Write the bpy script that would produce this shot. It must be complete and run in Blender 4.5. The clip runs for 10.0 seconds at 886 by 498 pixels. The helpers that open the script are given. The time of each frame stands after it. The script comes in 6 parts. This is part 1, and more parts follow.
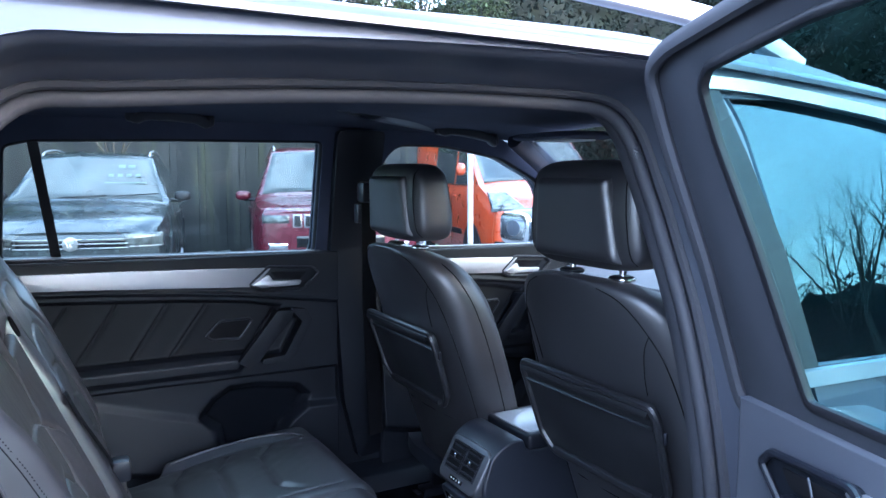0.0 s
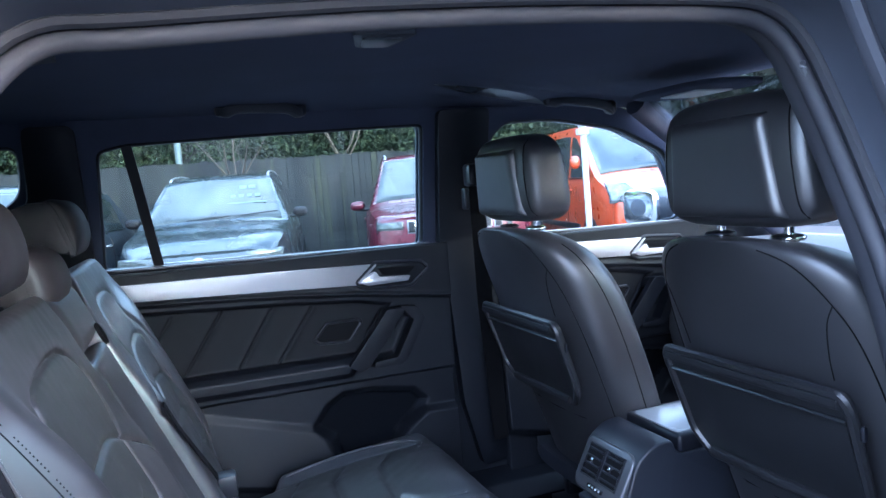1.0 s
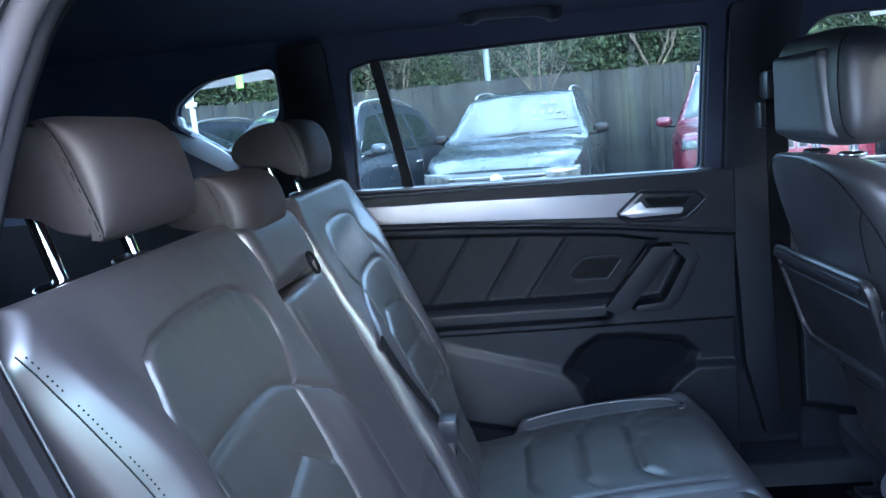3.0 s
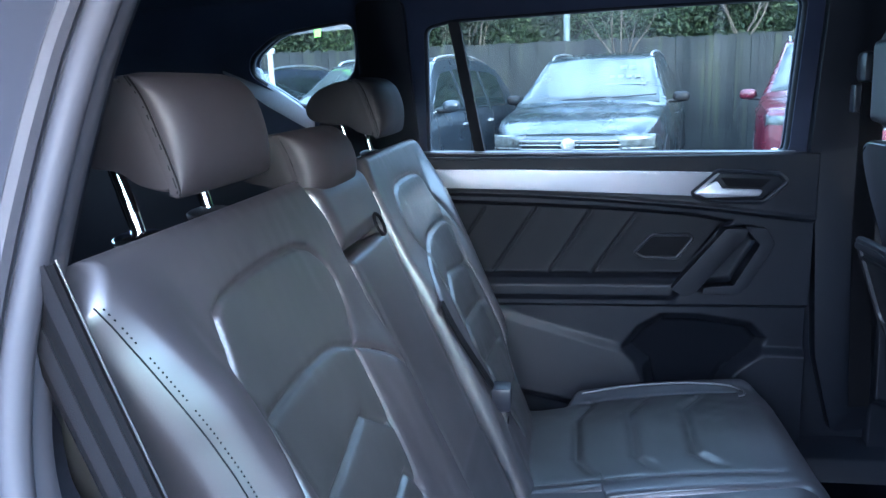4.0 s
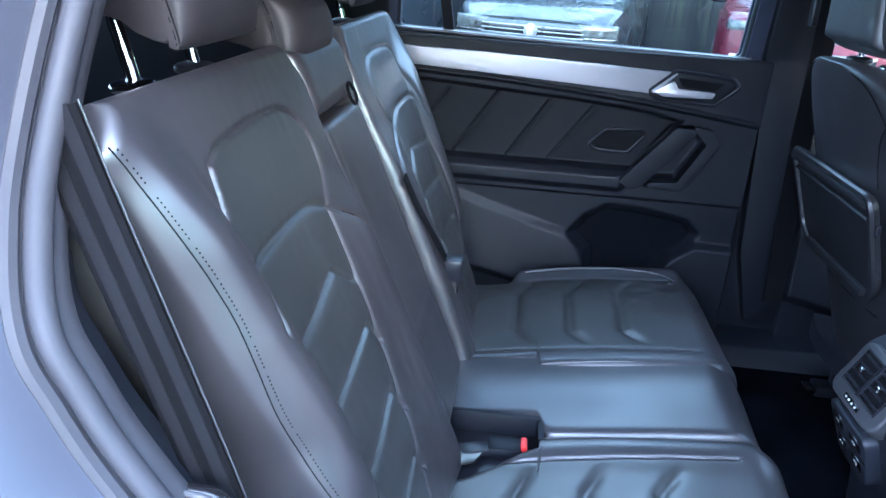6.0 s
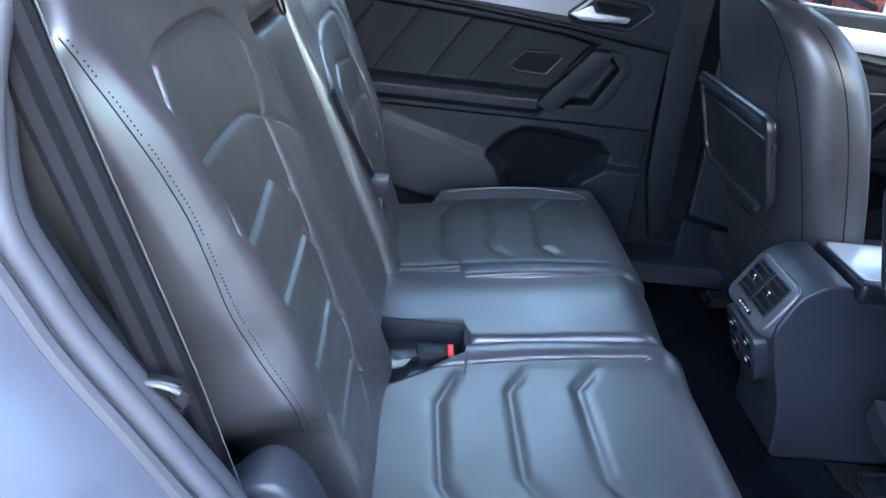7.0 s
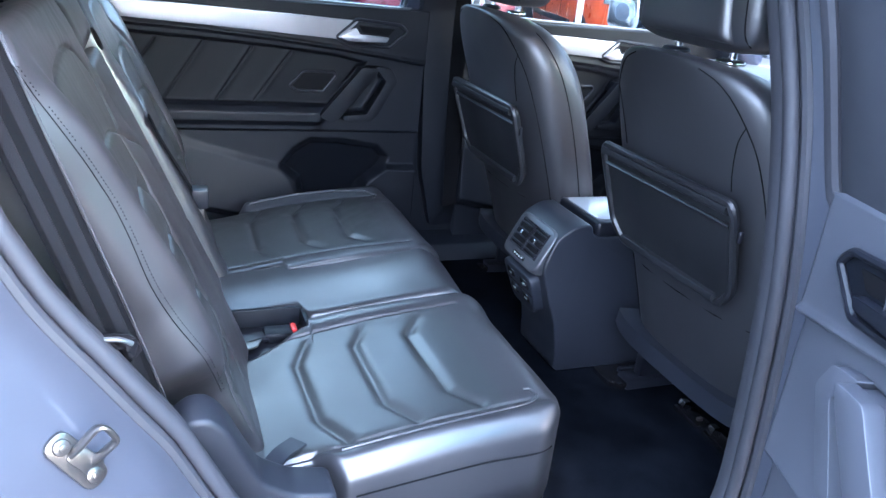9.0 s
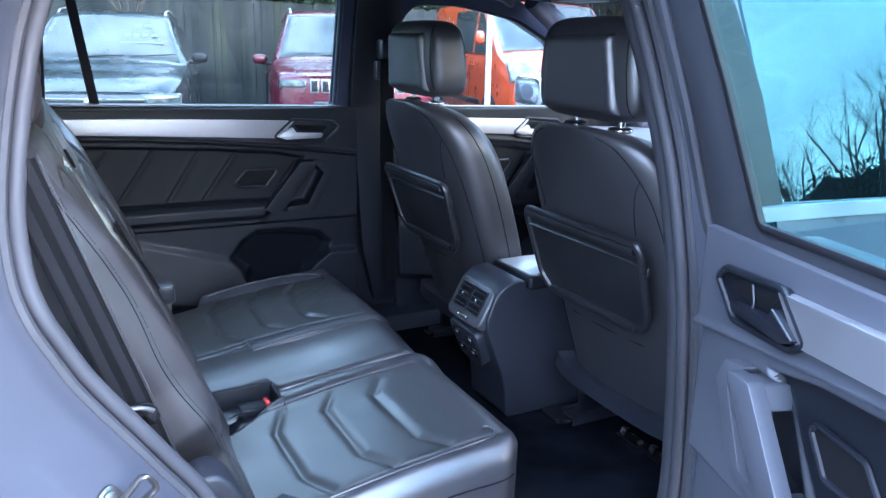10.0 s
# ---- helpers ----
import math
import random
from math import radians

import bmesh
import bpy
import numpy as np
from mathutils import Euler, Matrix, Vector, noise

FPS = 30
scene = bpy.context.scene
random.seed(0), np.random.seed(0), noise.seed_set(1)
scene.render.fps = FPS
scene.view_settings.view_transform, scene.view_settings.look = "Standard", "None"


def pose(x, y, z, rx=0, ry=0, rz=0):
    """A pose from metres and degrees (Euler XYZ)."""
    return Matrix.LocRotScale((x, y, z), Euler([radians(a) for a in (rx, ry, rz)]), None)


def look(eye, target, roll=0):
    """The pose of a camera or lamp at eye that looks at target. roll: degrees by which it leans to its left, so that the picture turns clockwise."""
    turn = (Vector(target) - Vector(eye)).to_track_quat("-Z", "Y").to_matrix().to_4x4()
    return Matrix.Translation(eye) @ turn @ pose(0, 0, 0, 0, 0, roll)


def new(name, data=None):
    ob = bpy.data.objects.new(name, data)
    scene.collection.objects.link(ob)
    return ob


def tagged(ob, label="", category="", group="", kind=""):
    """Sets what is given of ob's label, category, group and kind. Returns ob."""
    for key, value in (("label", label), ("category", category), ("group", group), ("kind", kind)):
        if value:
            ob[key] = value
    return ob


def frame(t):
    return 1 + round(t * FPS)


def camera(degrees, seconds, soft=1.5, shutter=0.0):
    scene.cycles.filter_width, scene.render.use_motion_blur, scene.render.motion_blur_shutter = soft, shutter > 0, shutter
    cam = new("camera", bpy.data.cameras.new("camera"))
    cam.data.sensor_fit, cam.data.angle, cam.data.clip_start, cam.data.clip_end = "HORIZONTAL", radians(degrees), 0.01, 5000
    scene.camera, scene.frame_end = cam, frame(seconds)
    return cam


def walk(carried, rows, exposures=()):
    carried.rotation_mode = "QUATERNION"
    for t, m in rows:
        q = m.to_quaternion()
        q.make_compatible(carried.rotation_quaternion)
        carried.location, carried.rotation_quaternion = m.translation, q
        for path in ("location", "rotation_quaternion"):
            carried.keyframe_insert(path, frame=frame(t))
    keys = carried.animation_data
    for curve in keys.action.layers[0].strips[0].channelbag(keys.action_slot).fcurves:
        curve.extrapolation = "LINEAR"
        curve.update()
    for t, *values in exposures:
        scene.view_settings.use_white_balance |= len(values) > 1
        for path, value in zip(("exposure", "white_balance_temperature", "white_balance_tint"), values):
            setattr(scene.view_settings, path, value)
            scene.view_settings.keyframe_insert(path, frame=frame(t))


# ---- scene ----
cam = camera(61.1, 10.0)
PATH = [
    (0, (0.028, -1.565, 1.423), (0.985, 0.18, 1.226), 0.2),
    (0.5, (0.057, -1.453, 1.386), (0.884, 0.36, 1.215), -2.4),
    (1, (0.124, -1.383, 1.348), (0.797, 0.493, 1.176), -4.5),
    (1.5, (0.22, -1.307, 1.344), (0.714, 0.621, 1.145), -5.6),
    (2, (0.262, -1.255, 1.347), (0.523, 0.713, 1.109), -6.2),
    (2.5, (0.293, -1.201, 1.344), (0.33, 0.779, 1.064), -5.9),
    (3, (0.3, -1.162, 1.34), (0.158, 0.806, 1.016), -5.0),
    (3.2, (0.299, -1.162, 1.342), (0.098, 0.798, 1.0), -4.4),
    (4.3, (0.295, -1.153, 1.359), (-0.04, 0.766, 0.903), -1.4),
    (4.5, (0.293, -1.158, 1.358), (-0.04, 0.755, 0.879), -0.7),
    (5, (0.288, -1.179, 1.366), (-0.017, 0.72, 0.819), 0.9),
    (5.5, (0.284, -1.208, 1.368), (0.041, 0.675, 0.737), 2.4),
    (6.8, (0.249, -1.268, 1.353), (0.299, 0.54, 0.5), 6.6),
    (7, (0.24, -1.281, 1.349), (0.349, 0.515, 0.477), 7.2),
    (7.3, (0.219, -1.302, 1.346), (0.416, 0.476, 0.452), 7.5),
    (7.5, (0.197, -1.323, 1.345), (0.472, 0.439, 0.438), 8.4),
    (8, (0.134, -1.392, 1.337), (0.576, 0.335, 0.431), 8.9),
    (8.5, (0.105, -1.46, 1.345), (0.704, 0.247, 0.492), 8.1),
    (9, (0.074, -1.541, 1.355), (0.792, 0.174, 0.617), 6.2),
    (9.5, (0.018, -1.645, 1.382), (0.827, 0.076, 0.762), 3.8),
    (10, (-0.042, -1.711, 1.387), (0.856, -0.003, 0.862), 1.6),
]
walk(cam, [(t, look(eye, target, roll)) for t, eye, target, roll in PATH], exposures=[(0, 3.55, 5250, 16), (1.0, 3.8, 5150, 17), (2.5, 4.05, 5050, 15), (4.5, 4.0, 5000, 15), (6.0, 4.1, 5080, 16), (8.0, 4.25, 5380, 17), (9.0, 4.27, 5380, 17), (10, 3.9, 5280, 18)])

# ---- light ----
world = bpy.data.worlds.new("sky")
scene.world = world
world.use_nodes = True
wn = world.node_tree.nodes
wl = world.node_tree.links
sky = wn.new("ShaderNodeTexSky")
sky.sky_type = "NISHITA"
sky.sun_disc = False
sky.sun_elevation = radians(16)
sky.sun_rotation = radians(150)
sky.air_density, sky.dust_density, sky.ozone_density = 1.0, 2.0, 1.6
wn["Background"].inputs["Strength"].default_value = 0.15
# thin cloud cover over the blue
wco = wn.new("ShaderNodeTexCoord")
wmap = wn.new("ShaderNodeMapping")
wmap.inputs["Scale"].default_value = (1.0, 1.0, 2.6)
wno = wn.new("ShaderNodeTexNoise")
wno.inputs["Scale"].default_value = 4.0
wno.inputs["Detail"].default_value = 7.0
wno.inputs["Roughness"].default_value = 0.62
wra = wn.new("ShaderNodeValToRGB")
wra.color_ramp.elements[0].position, wra.color_ramp.elements[1].position = 0.40, 0.62
wra.color_ramp.elements[0].color = (0, 0, 0, 1)
wra.color_ramp.elements[1].color = (0.75, 0.75, 0.75, 1)
wmi = wn.new("ShaderNodeMixRGB")
wmi.inputs[2].default_value = (6.4, 7.0, 7.6, 1)
wl.new(wco.outputs["Generated"], wmap.inputs["Vector"])
wl.new(wmap.outputs["Vector"], wno.inputs["Vector"])
wl.new(wno.outputs["Fac"], wra.inputs["Fac"])
wl.new(wra.outputs["Color"], wmi.inputs[0])
wl.new(sky.outputs["Color"], wmi.inputs[1])
# overcast: brighter towards the zenith
wse = wn.new("ShaderNodeSeparateXYZ")
wel = wn.new("ShaderNodeMapRange")
wel.inputs["To Min"].default_value, wel.inputs["To Max"].default_value = 0.9, 1.7
wmu = wn.new("ShaderNodeVectorMath")
wmu.operation = "SCALE"
wl.new(wco.outputs["Generated"], wse.inputs[0])
wl.new(wse.outputs["Z"], wel.inputs["Value"])
wl.new(wmi.outputs["Color"], wmu.inputs[0])
wl.new(wel.outputs["Result"], wmu.inputs["Scale"])
wl.new(wmu.outputs[0], wn["Background"].inputs["Color"])

sun_data = bpy.data.lights.new("sun", "SUN")
sun_data.energy, sun_data.angle, sun_data.color = 0.42, radians(95), (1.0, 0.97, 0.96)
sun = new("sun", sun_data)
sun.matrix_world = look((-0.5, -9.5, 3.4), (0, 0, 0))

# ---- materials ----
def mat(name, color, rough=0.5, metal=0.0, grain=400.0, bump=0.1, var=0.15, stain=6.0, coat=0.0, cells=False, sheen=0.0, spec=0.5, rvar=0.15):
    """A surface with fine grain (bump), and broad stains in colour and gloss."""
    m = bpy.data.materials.new(name)
    m.use_nodes = True
    n, l = m.node_tree.nodes, m.node_tree.links
    b = n["Principled BSDF"]
    co = n.new("ShaderNodeTexCoord")
    big = n.new("ShaderNodeTexNoise")
    big.inputs["Scale"].default_value, big.inputs["Detail"].default_value = stain, 5.0
    l.new(co.outputs["Object"], big.inputs["Vector"])
    if cells:
        fine = n.new("ShaderNodeTexVoronoi")
        fine.feature = "DISTANCE_TO_EDGE"
        fine.inputs["Scale"].default_value = grain
        out = fine.outputs["Distance"]
    else:
        fine = n.new("ShaderNodeTexNoise")
        fine.inputs["Scale"].default_value, fine.inputs["Detail"].default_value = grain, 3.0
        out = fine.outputs["Fac"]
    l.new(co.outputs["Object"], fine.inputs["Vector"])
    ramp = n.new("ShaderNodeMapRange")
    ramp.inputs["From Min"].default_value, ramp.inputs["From Max"].default_value = 0.3, 0.7
    ramp.inputs["To Min"].default_value, ramp.inputs["To Max"].default_value = 1 - var, 1 + var
    l.new(big.outputs["Fac"], ramp.inputs["Value"])
    mul = n.new("ShaderNodeMixRGB")
    mul.blend_type = "MULTIPLY"
    mul.inputs[0].default_value = 1.0
    mul.inputs[1].default_value = (*color, 1)
    l.new(ramp.outputs["Result"], mul.inputs[2])
    l.new(mul.outputs["Color"], b.inputs["Base Color"])
    rr = n.new("ShaderNodeMapRange")
    rr.inputs["From Min"].default_value, rr.inputs["From Max"].default_value = 0.3, 0.7
    rr.inputs["To Min"].default_value, rr.inputs["To Max"].default_value = max(0.0, rough * (1 - rvar)), min(1.0, rough * (1 + rvar))
    l.new(big.outputs["Fac"], rr.inputs["Value"])
    l.new(rr.outputs["Result"], b.inputs["Roughness"])
    b.inputs["Metallic"].default_value = metal
    b.inputs["Specular IOR Level"].default_value = spec
    b.inputs["Coat Weight"].default_value = coat
    b.inputs["Coat Roughness"].default_value = 0.04
    b.inputs["Sheen Weight"].default_value = sheen
    if bump:
        bp = n.new("ShaderNodeBump")
        bp.inputs["Strength"].default_value, bp.inputs["Distance"].default_value = bump, 0.002
        l.new(out, bp.inputs["Height"])
        l.new(bp.outputs["Normal"], b.inputs["Normal"])
    return m


def glass(name, tint, f0=0.05, sheen=(1, 1, 1)):
    """A thin pane: clear with a tint, glossier towards grazing sight."""
    m = bpy.data.materials.new(name)
    m.use_nodes = True
    n, l = m.node_tree.nodes, m.node_tree.links
    n.remove(n["Principled BSDF"])
    t, g, x, f, p, r = (n.new(k) for k in ("ShaderNodeBsdfTransparent", "ShaderNodeBsdfGlossy", "ShaderNodeMixShader", "ShaderNodeLayerWeight", "ShaderNodeMath", "ShaderNodeMapRange"))
    t.inputs["Color"].default_value = (*tint, 1)
    g.inputs["Roughness"].default_value = 0.0
    g.inputs["Color"].default_value = (*sheen, 1)
    f.inputs["Blend"].default_value = 0.5
    p.operation, p.inputs[1].default_value = "POWER", 5.0
    r.inputs["To Min"].default_value, r.inputs["To Max"].default_value = f0, 1.0
    l.new(f.outputs["Facing"], p.inputs[0])
    l.new(p.outputs[0], r.inputs["Value"])
    l.new(r.outputs["Result"], x.inputs[0])
    l.new(t.outputs[0], x.inputs[1])
    l.new(g.outputs[0], x.inputs[2])
    l.new(x.outputs[0], n["Material Output"].inputs["Surface"])
    return m


def random_mat(name, c1, c2, rough=0.7, grain=30.0, bump=0.3, var=0.15, stain=6.0):
    """Colour that varies from piece to piece."""
    m = mat(name, c1, rough, grain=grain, bump=bump, var=var, stain=stain)
    n, l = m.node_tree.nodes, m.node_tree.links
    oi = n.new("ShaderNodeObjectInfo")
    ge = n.new("ShaderNodeNewGeometry")
    ad = n.new("ShaderNodeMath")
    ad.operation = "ADD"
    fr = n.new("ShaderNodeMath")
    fr.operation = "FRACT"
    mx = n.new("ShaderNodeMixRGB")
    mx.inputs[1].default_value, mx.inputs[2].default_value = (*c1, 1), (*c2, 1)
    l.new(oi.outputs["Random"], ad.inputs[0])
    l.new(ge.outputs["Random Per Island"], ad.inputs[1])
    l.new(ad.outputs[0], fr.inputs[0])
    l.new(fr.outputs[0], mx.inputs[0])
    mul = [k for k in n if k.type == "MIX_RGB" and k.blend_type == "MULTIPLY"][0]
    l.new(mx.outputs["Color"], mul.inputs[1])
    n["Principled BSDF"].inputs["Specular IOR Level"].default_value = 0.2
    return m


LEATHER = mat("black leather", (0.0195, 0.0198, 0.0228), 0.40, grain=420, bump=0.035, var=0.12, stain=7, cells=True, rvar=0.16, spec=0.9)
LEATHER.node_tree.nodes["Principled BSDF"].inputs["IOR"].default_value = 1.66
LEATHER_P = mat("perforated black leather", (0.0190, 0.0220, 0.0230), 0.40, grain=300, bump=0.08, var=0.12, stain=9, cells=True, spec=0.9)
LEATHER_P.node_tree.nodes["Principled BSDF"].inputs["IOR"].default_value = 1.66
# Paler than the leather: the thin bright highlight is part of this colour.
PIPING = mat("seam piping, highlight in its grey", (0.045, 0.046, 0.05), 0.3, grain=900, bump=0.05)
SEATBACK = mat("black vinyl seat back", (0.0205, 0.0208, 0.0235), 0.38, grain=330, bump=0.04, var=0.12, cells=True, spec=1.0)
STITCH = mat("dark stitching", (0.006, 0.006, 0.007), 0.8, grain=900, bump=0.1, spec=0.1)
# Darkens the backrest sides, as shade in the gap beside the seat.
BACK_SHADE = mat("backrest side, darkened for gap shade", (0.010, 0.010, 0.013), 0.8, grain=700, bump=0.2, spec=0.1)
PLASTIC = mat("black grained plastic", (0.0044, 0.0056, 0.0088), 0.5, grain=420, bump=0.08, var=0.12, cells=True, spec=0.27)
INSERT = mat("black soft door insert", (0.0030, 0.0036, 0.0055), 0.55, grain=500, bump=0.06, var=0.12, cells=True, spec=0.2)
# No lining: the deep pocket's shade is put into this colour.
POCKET_SHADE = mat("door pocket plastic, shade in its colour", (0.0042, 0.0049, 0.0068), 0.95, grain=700, bump=0.2, spec=0.05)
PLASTIC_S = mat("satin black plastic", (0.008, 0.009, 0.013), 0.36, grain=400, bump=0.03, spec=0.35)
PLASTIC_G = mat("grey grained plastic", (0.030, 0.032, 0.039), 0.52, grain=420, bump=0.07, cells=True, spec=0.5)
# Lit copy of the black door plastic: daylight raises its base colour.
CARD_LIT = mat("grained door plastic, daylight in its grey", (0.054, 0.058, 0.070), 0.44, grain=420, bump=0.07, cells=True, spec=0.7)
# Copy of the seat leather, darker and duller to hold down headrest highlights.
HEADREST = mat("black leather, dulled for headrests", (0.0172, 0.0163, 0.0190), 0.58, grain=420, bump=0.04, var=0.12, stain=7, cells=True, spec=0.45)
CONSOLE = mat("charcoal moulded plastic", (0.0115, 0.0135, 0.019), 0.46, grain=420, bump=0.06, cells=True, spec=0.5)
# Trim lit from the quarter window; that light is put into the base colour.
SILL_LIT = mat("pillar trim, window light in its colour", (0.46, 0.48, 0.50), 0.5, grain=420, bump=0.04, cells=True)
CARDLIGHT = mat("pale grey plastic edge", (0.05, 0.053, 0.06), 0.35, bump=0.0)
TABLE = mat("dark satin table plastic", (0.0115, 0.0120, 0.0138), 0.38, grain=420, bump=0.04, cells=True, spec=0.5)
GLOSSB = mat("gloss black plastic", (0.006, 0.006, 0.007), 0.15, bump=0.0, coat=0.15)
SILVER = mat("brushed silver trim", (0.42, 0.42, 0.44), 0.42, metal=0.85, grain=260, bump=0.05, var=0.06)
# The lid's sky reflection is put in as a pale base colour.
LID = mat("satin lid plastic, reflection in its colour", (0.30, 0.31, 0.32), 0.28, grain=500, bump=0.03, var=0.06)
CHROME = mat("chrome", (0.78, 0.78, 0.8), 0.1, metal=1.0, bump=0.0, var=0.03)
SATIN = mat("satin grey plastic", (0.075, 0.078, 0.084), 0.32, metal=0.4, grain=500, bump=0.03)
STEEL = mat("zinc plated steel", (0.13, 0.125, 0.12), 0.32, metal=0.9, grain=200, bump=0.1)
HEADLINER = mat("black headliner cloth", (0.062, 0.070, 0.102), 0.95, grain=900, bump=0.12, spec=0.1)
CARPET = mat("black carpet", (0.0046, 0.0055, 0.0078), 1.0, grain=700, bump=0.5, var=0.5, stain=10, spec=0.0)
RUBBER = mat("black door seal rubber", (0.030, 0.031, 0.037), 0.66, grain=300, bump=0.05, var=0.1, spec=0.4)
PAINT = mat("slate blue metallic paint", (0.060, 0.066, 0.084), 0.32, metal=0.25, grain=1600, bump=0.0, var=0.04, coat=0.3, spec=0.3)
WEBBING = mat("black belt webbing", (0.0036, 0.0036, 0.0043), 0.7, grain=700, bump=0.2, spec=0.08)
WEB_EDGE = mat("grey belt webbing edge", (0.0085, 0.0085, 0.0100), 0.7, grain=700, bump=0.2, spec=0.1)
RED = mat("red plastic button", (0.6, 0.03, 0.025), 0.35, bump=0.0)
BLACKTRIM = mat("black window trim", (0.010, 0.010, 0.012), 0.45, grain=300, bump=0.04, spec=0.2)
WINGLASS = glass("clear tinted window glass", (0.90, 0.965, 0.96), 0.03)
PRIVACY = glass("tinted window glass", (0.72, 0.79, 0.775), 0.03)
DOORGLASS = glass("green tinted door glass", (0.50, 0.70, 0.72), 0.010, (0.80, 0.97, 1.0))
FRONTGLASS = glass("dark reflecting front window glass", (0.14, 0.20, 0.20), 0.085, (0.70, 0.92, 0.97))
REARGLASS = glass("privacy glass", (0.55, 0.60, 0.60), 0.04)
DARKGLASS = mat("dark reflecting car glass", (0.010, 0.014, 0.015), 0.04, bump=0.0, coat=0.3, spec=0.6)
DARKGLASS.node_tree.nodes["Principled BSDF"].inputs["IOR"].default_value = 1.5
LAMPGLASS = mat("clear headlamp lens", (0.07, 0.078, 0.078), 0.16, metal=0.3, bump=0.0, coat=0.4, stain=14, var=0.8)
TYRE = mat("tyre rubber", (0.02, 0.02, 0.02), 0.85, grain=80, bump=0.3)
ALLOY = mat("silver alloy", (0.5, 0.5, 0.52), 0.35, metal=0.8, bump=0.0)
GREYPAINT = mat("dark grey metallic car paint", (0.030, 0.038, 0.043), 0.26, metal=0.4, grain=1600, bump=0.0, var=0.05, coat=0.6, spec=0.4)
SLATE = mat("blue-grey metallic car paint", (0.018, 0.024, 0.033), 0.3, metal=0.3, grain=1600, bump=0.0, var=0.05, coat=0.4)
# Mottled tone stands in for dark branch reflections.
SCREEN = mat("car windscreen glass", (0.030, 0.038, 0.038), 0.05, bump=0.0, coat=0.0, spec=0.36, stain=3.0, var=0.5)
NAVYPAINT = mat("dark navy car paint", (0.022, 0.028, 0.04), 0.25, metal=0.2, grain=1600, bump=0.01, var=0.05, coat=1.0)
MAROON = mat("maroon metallic car paint", (0.070, 0.006, 0.015), 0.28, metal=0.3, grain=1600, bump=0.0, var=0.05, coat=0.4)
ORANGE = mat("orange van paint", (0.30, 0.036, 0.007), 0.3, metal=0.1, grain=1600, bump=0.0, var=0.05, coat=0.35)
WHITEPAINT = mat("white paint", (0.30, 0.31, 0.31), 0.4, grain=60, bump=0.05, var=0.06)
BANNER = mat("dark grey banner cloth", (0.06, 0.062, 0.068), 0.7, grain=300, bump=0.2)
LIME = mat("lime green cloth", (0.22, 0.7, 0.04), 0.6, grain=300, bump=0.2)
GALV = mat("galvanised steel post", (0.11, 0.14, 0.135), 0.6, metal=0.1, grain=60, bump=0.05)
ASPHALT = mat("worn asphalt", (0.055, 0.055, 0.057), 0.85, grain=90, bump=0.8, var=0.35, stain=0.7)
FENCE = random_mat("weathered dark fence board", (0.012, 0.014, 0.015), (0.024, 0.026, 0.026), 0.85, 14, 0.4, 0.35, 2.0)
def streaks(m, tint):
    """Long upright weather stains of that colour on a material."""
    n, l = m.node_tree.nodes, m.node_tree.links
    ge, mp, no, rp, mx = (n.new(k) for k in ("ShaderNodeNewGeometry", "ShaderNodeMapping", "ShaderNodeTexNoise", "ShaderNodeMapRange", "ShaderNodeMixRGB"))
    mp.inputs["Scale"].default_value = (9.0, 9.0, 0.35)
    no.inputs["Scale"].default_value, no.inputs["Detail"].default_value = 1.0, 4.0
    rp.inputs["From Min"].default_value, rp.inputs["From Max"].default_value = 0.56, 0.74
    mx.inputs[2].default_value = (*tint, 1)
    b = n["Principled BSDF"]
    l.new(ge.outputs["Position"], mp.inputs["Vector"])
    l.new(mp.outputs["Vector"], no.inputs["Vector"])
    l.new(no.outputs["Fac"], rp.inputs["Value"])
    l.new(rp.outputs["Result"], mx.inputs[0])
    l.new(b.inputs["Base Color"].links[0].from_socket, mx.inputs[1])
    l.new(mx.outputs["Color"], b.inputs["Base Color"])


streaks(FENCE, (0.040, 0.044, 0.028))
LEAF = random_mat("evergreen hedge leaves", (0.006, 0.014, 0.007), (0.036, 0.050, 0.021), 0.6, 60, 0.1, 0.8, 1.1)
CONIFER = random_mat("dark conifer foliage", (0.004, 0.009, 0.007), (0.014, 0.022, 0.016), 0.7, 60, 0.1, 0.6, 0.9)
BARS = mat("grille trim", (0.28, 0.28, 0.29), 0.3, metal=0.7, bump=0.0)
# Dark core behind the leaves; the hedge's inner shade is its colour.
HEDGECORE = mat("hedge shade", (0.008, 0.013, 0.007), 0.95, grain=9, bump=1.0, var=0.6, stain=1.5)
BARK = mat("bare branch bark", (0.07, 0.055, 0.04), 0.9, grain=40, bump=0.6, var=0.3)
DASH = mat("soft grey dashboard", (0.10, 0.105, 0.115), 0.5, grain=600, bump=0.15, cells=True)
LABELW = mat("off-white label print", (0.5, 0.52, 0.5), 0.5, bump=0.0)
GREENSTRIP = mat("pale green sign print", (0.085, 0.12, 0.105), 0.5, bump=0.0)

# ---- building helpers ----
def thing(name, label, category, group="", kind="", m=None):
    ob = new(name)
    ob.empty_display_size = 0.1
    tagged(ob, label, category, group, kind)
    if m is not None:
        ob.matrix_world = m
    return ob


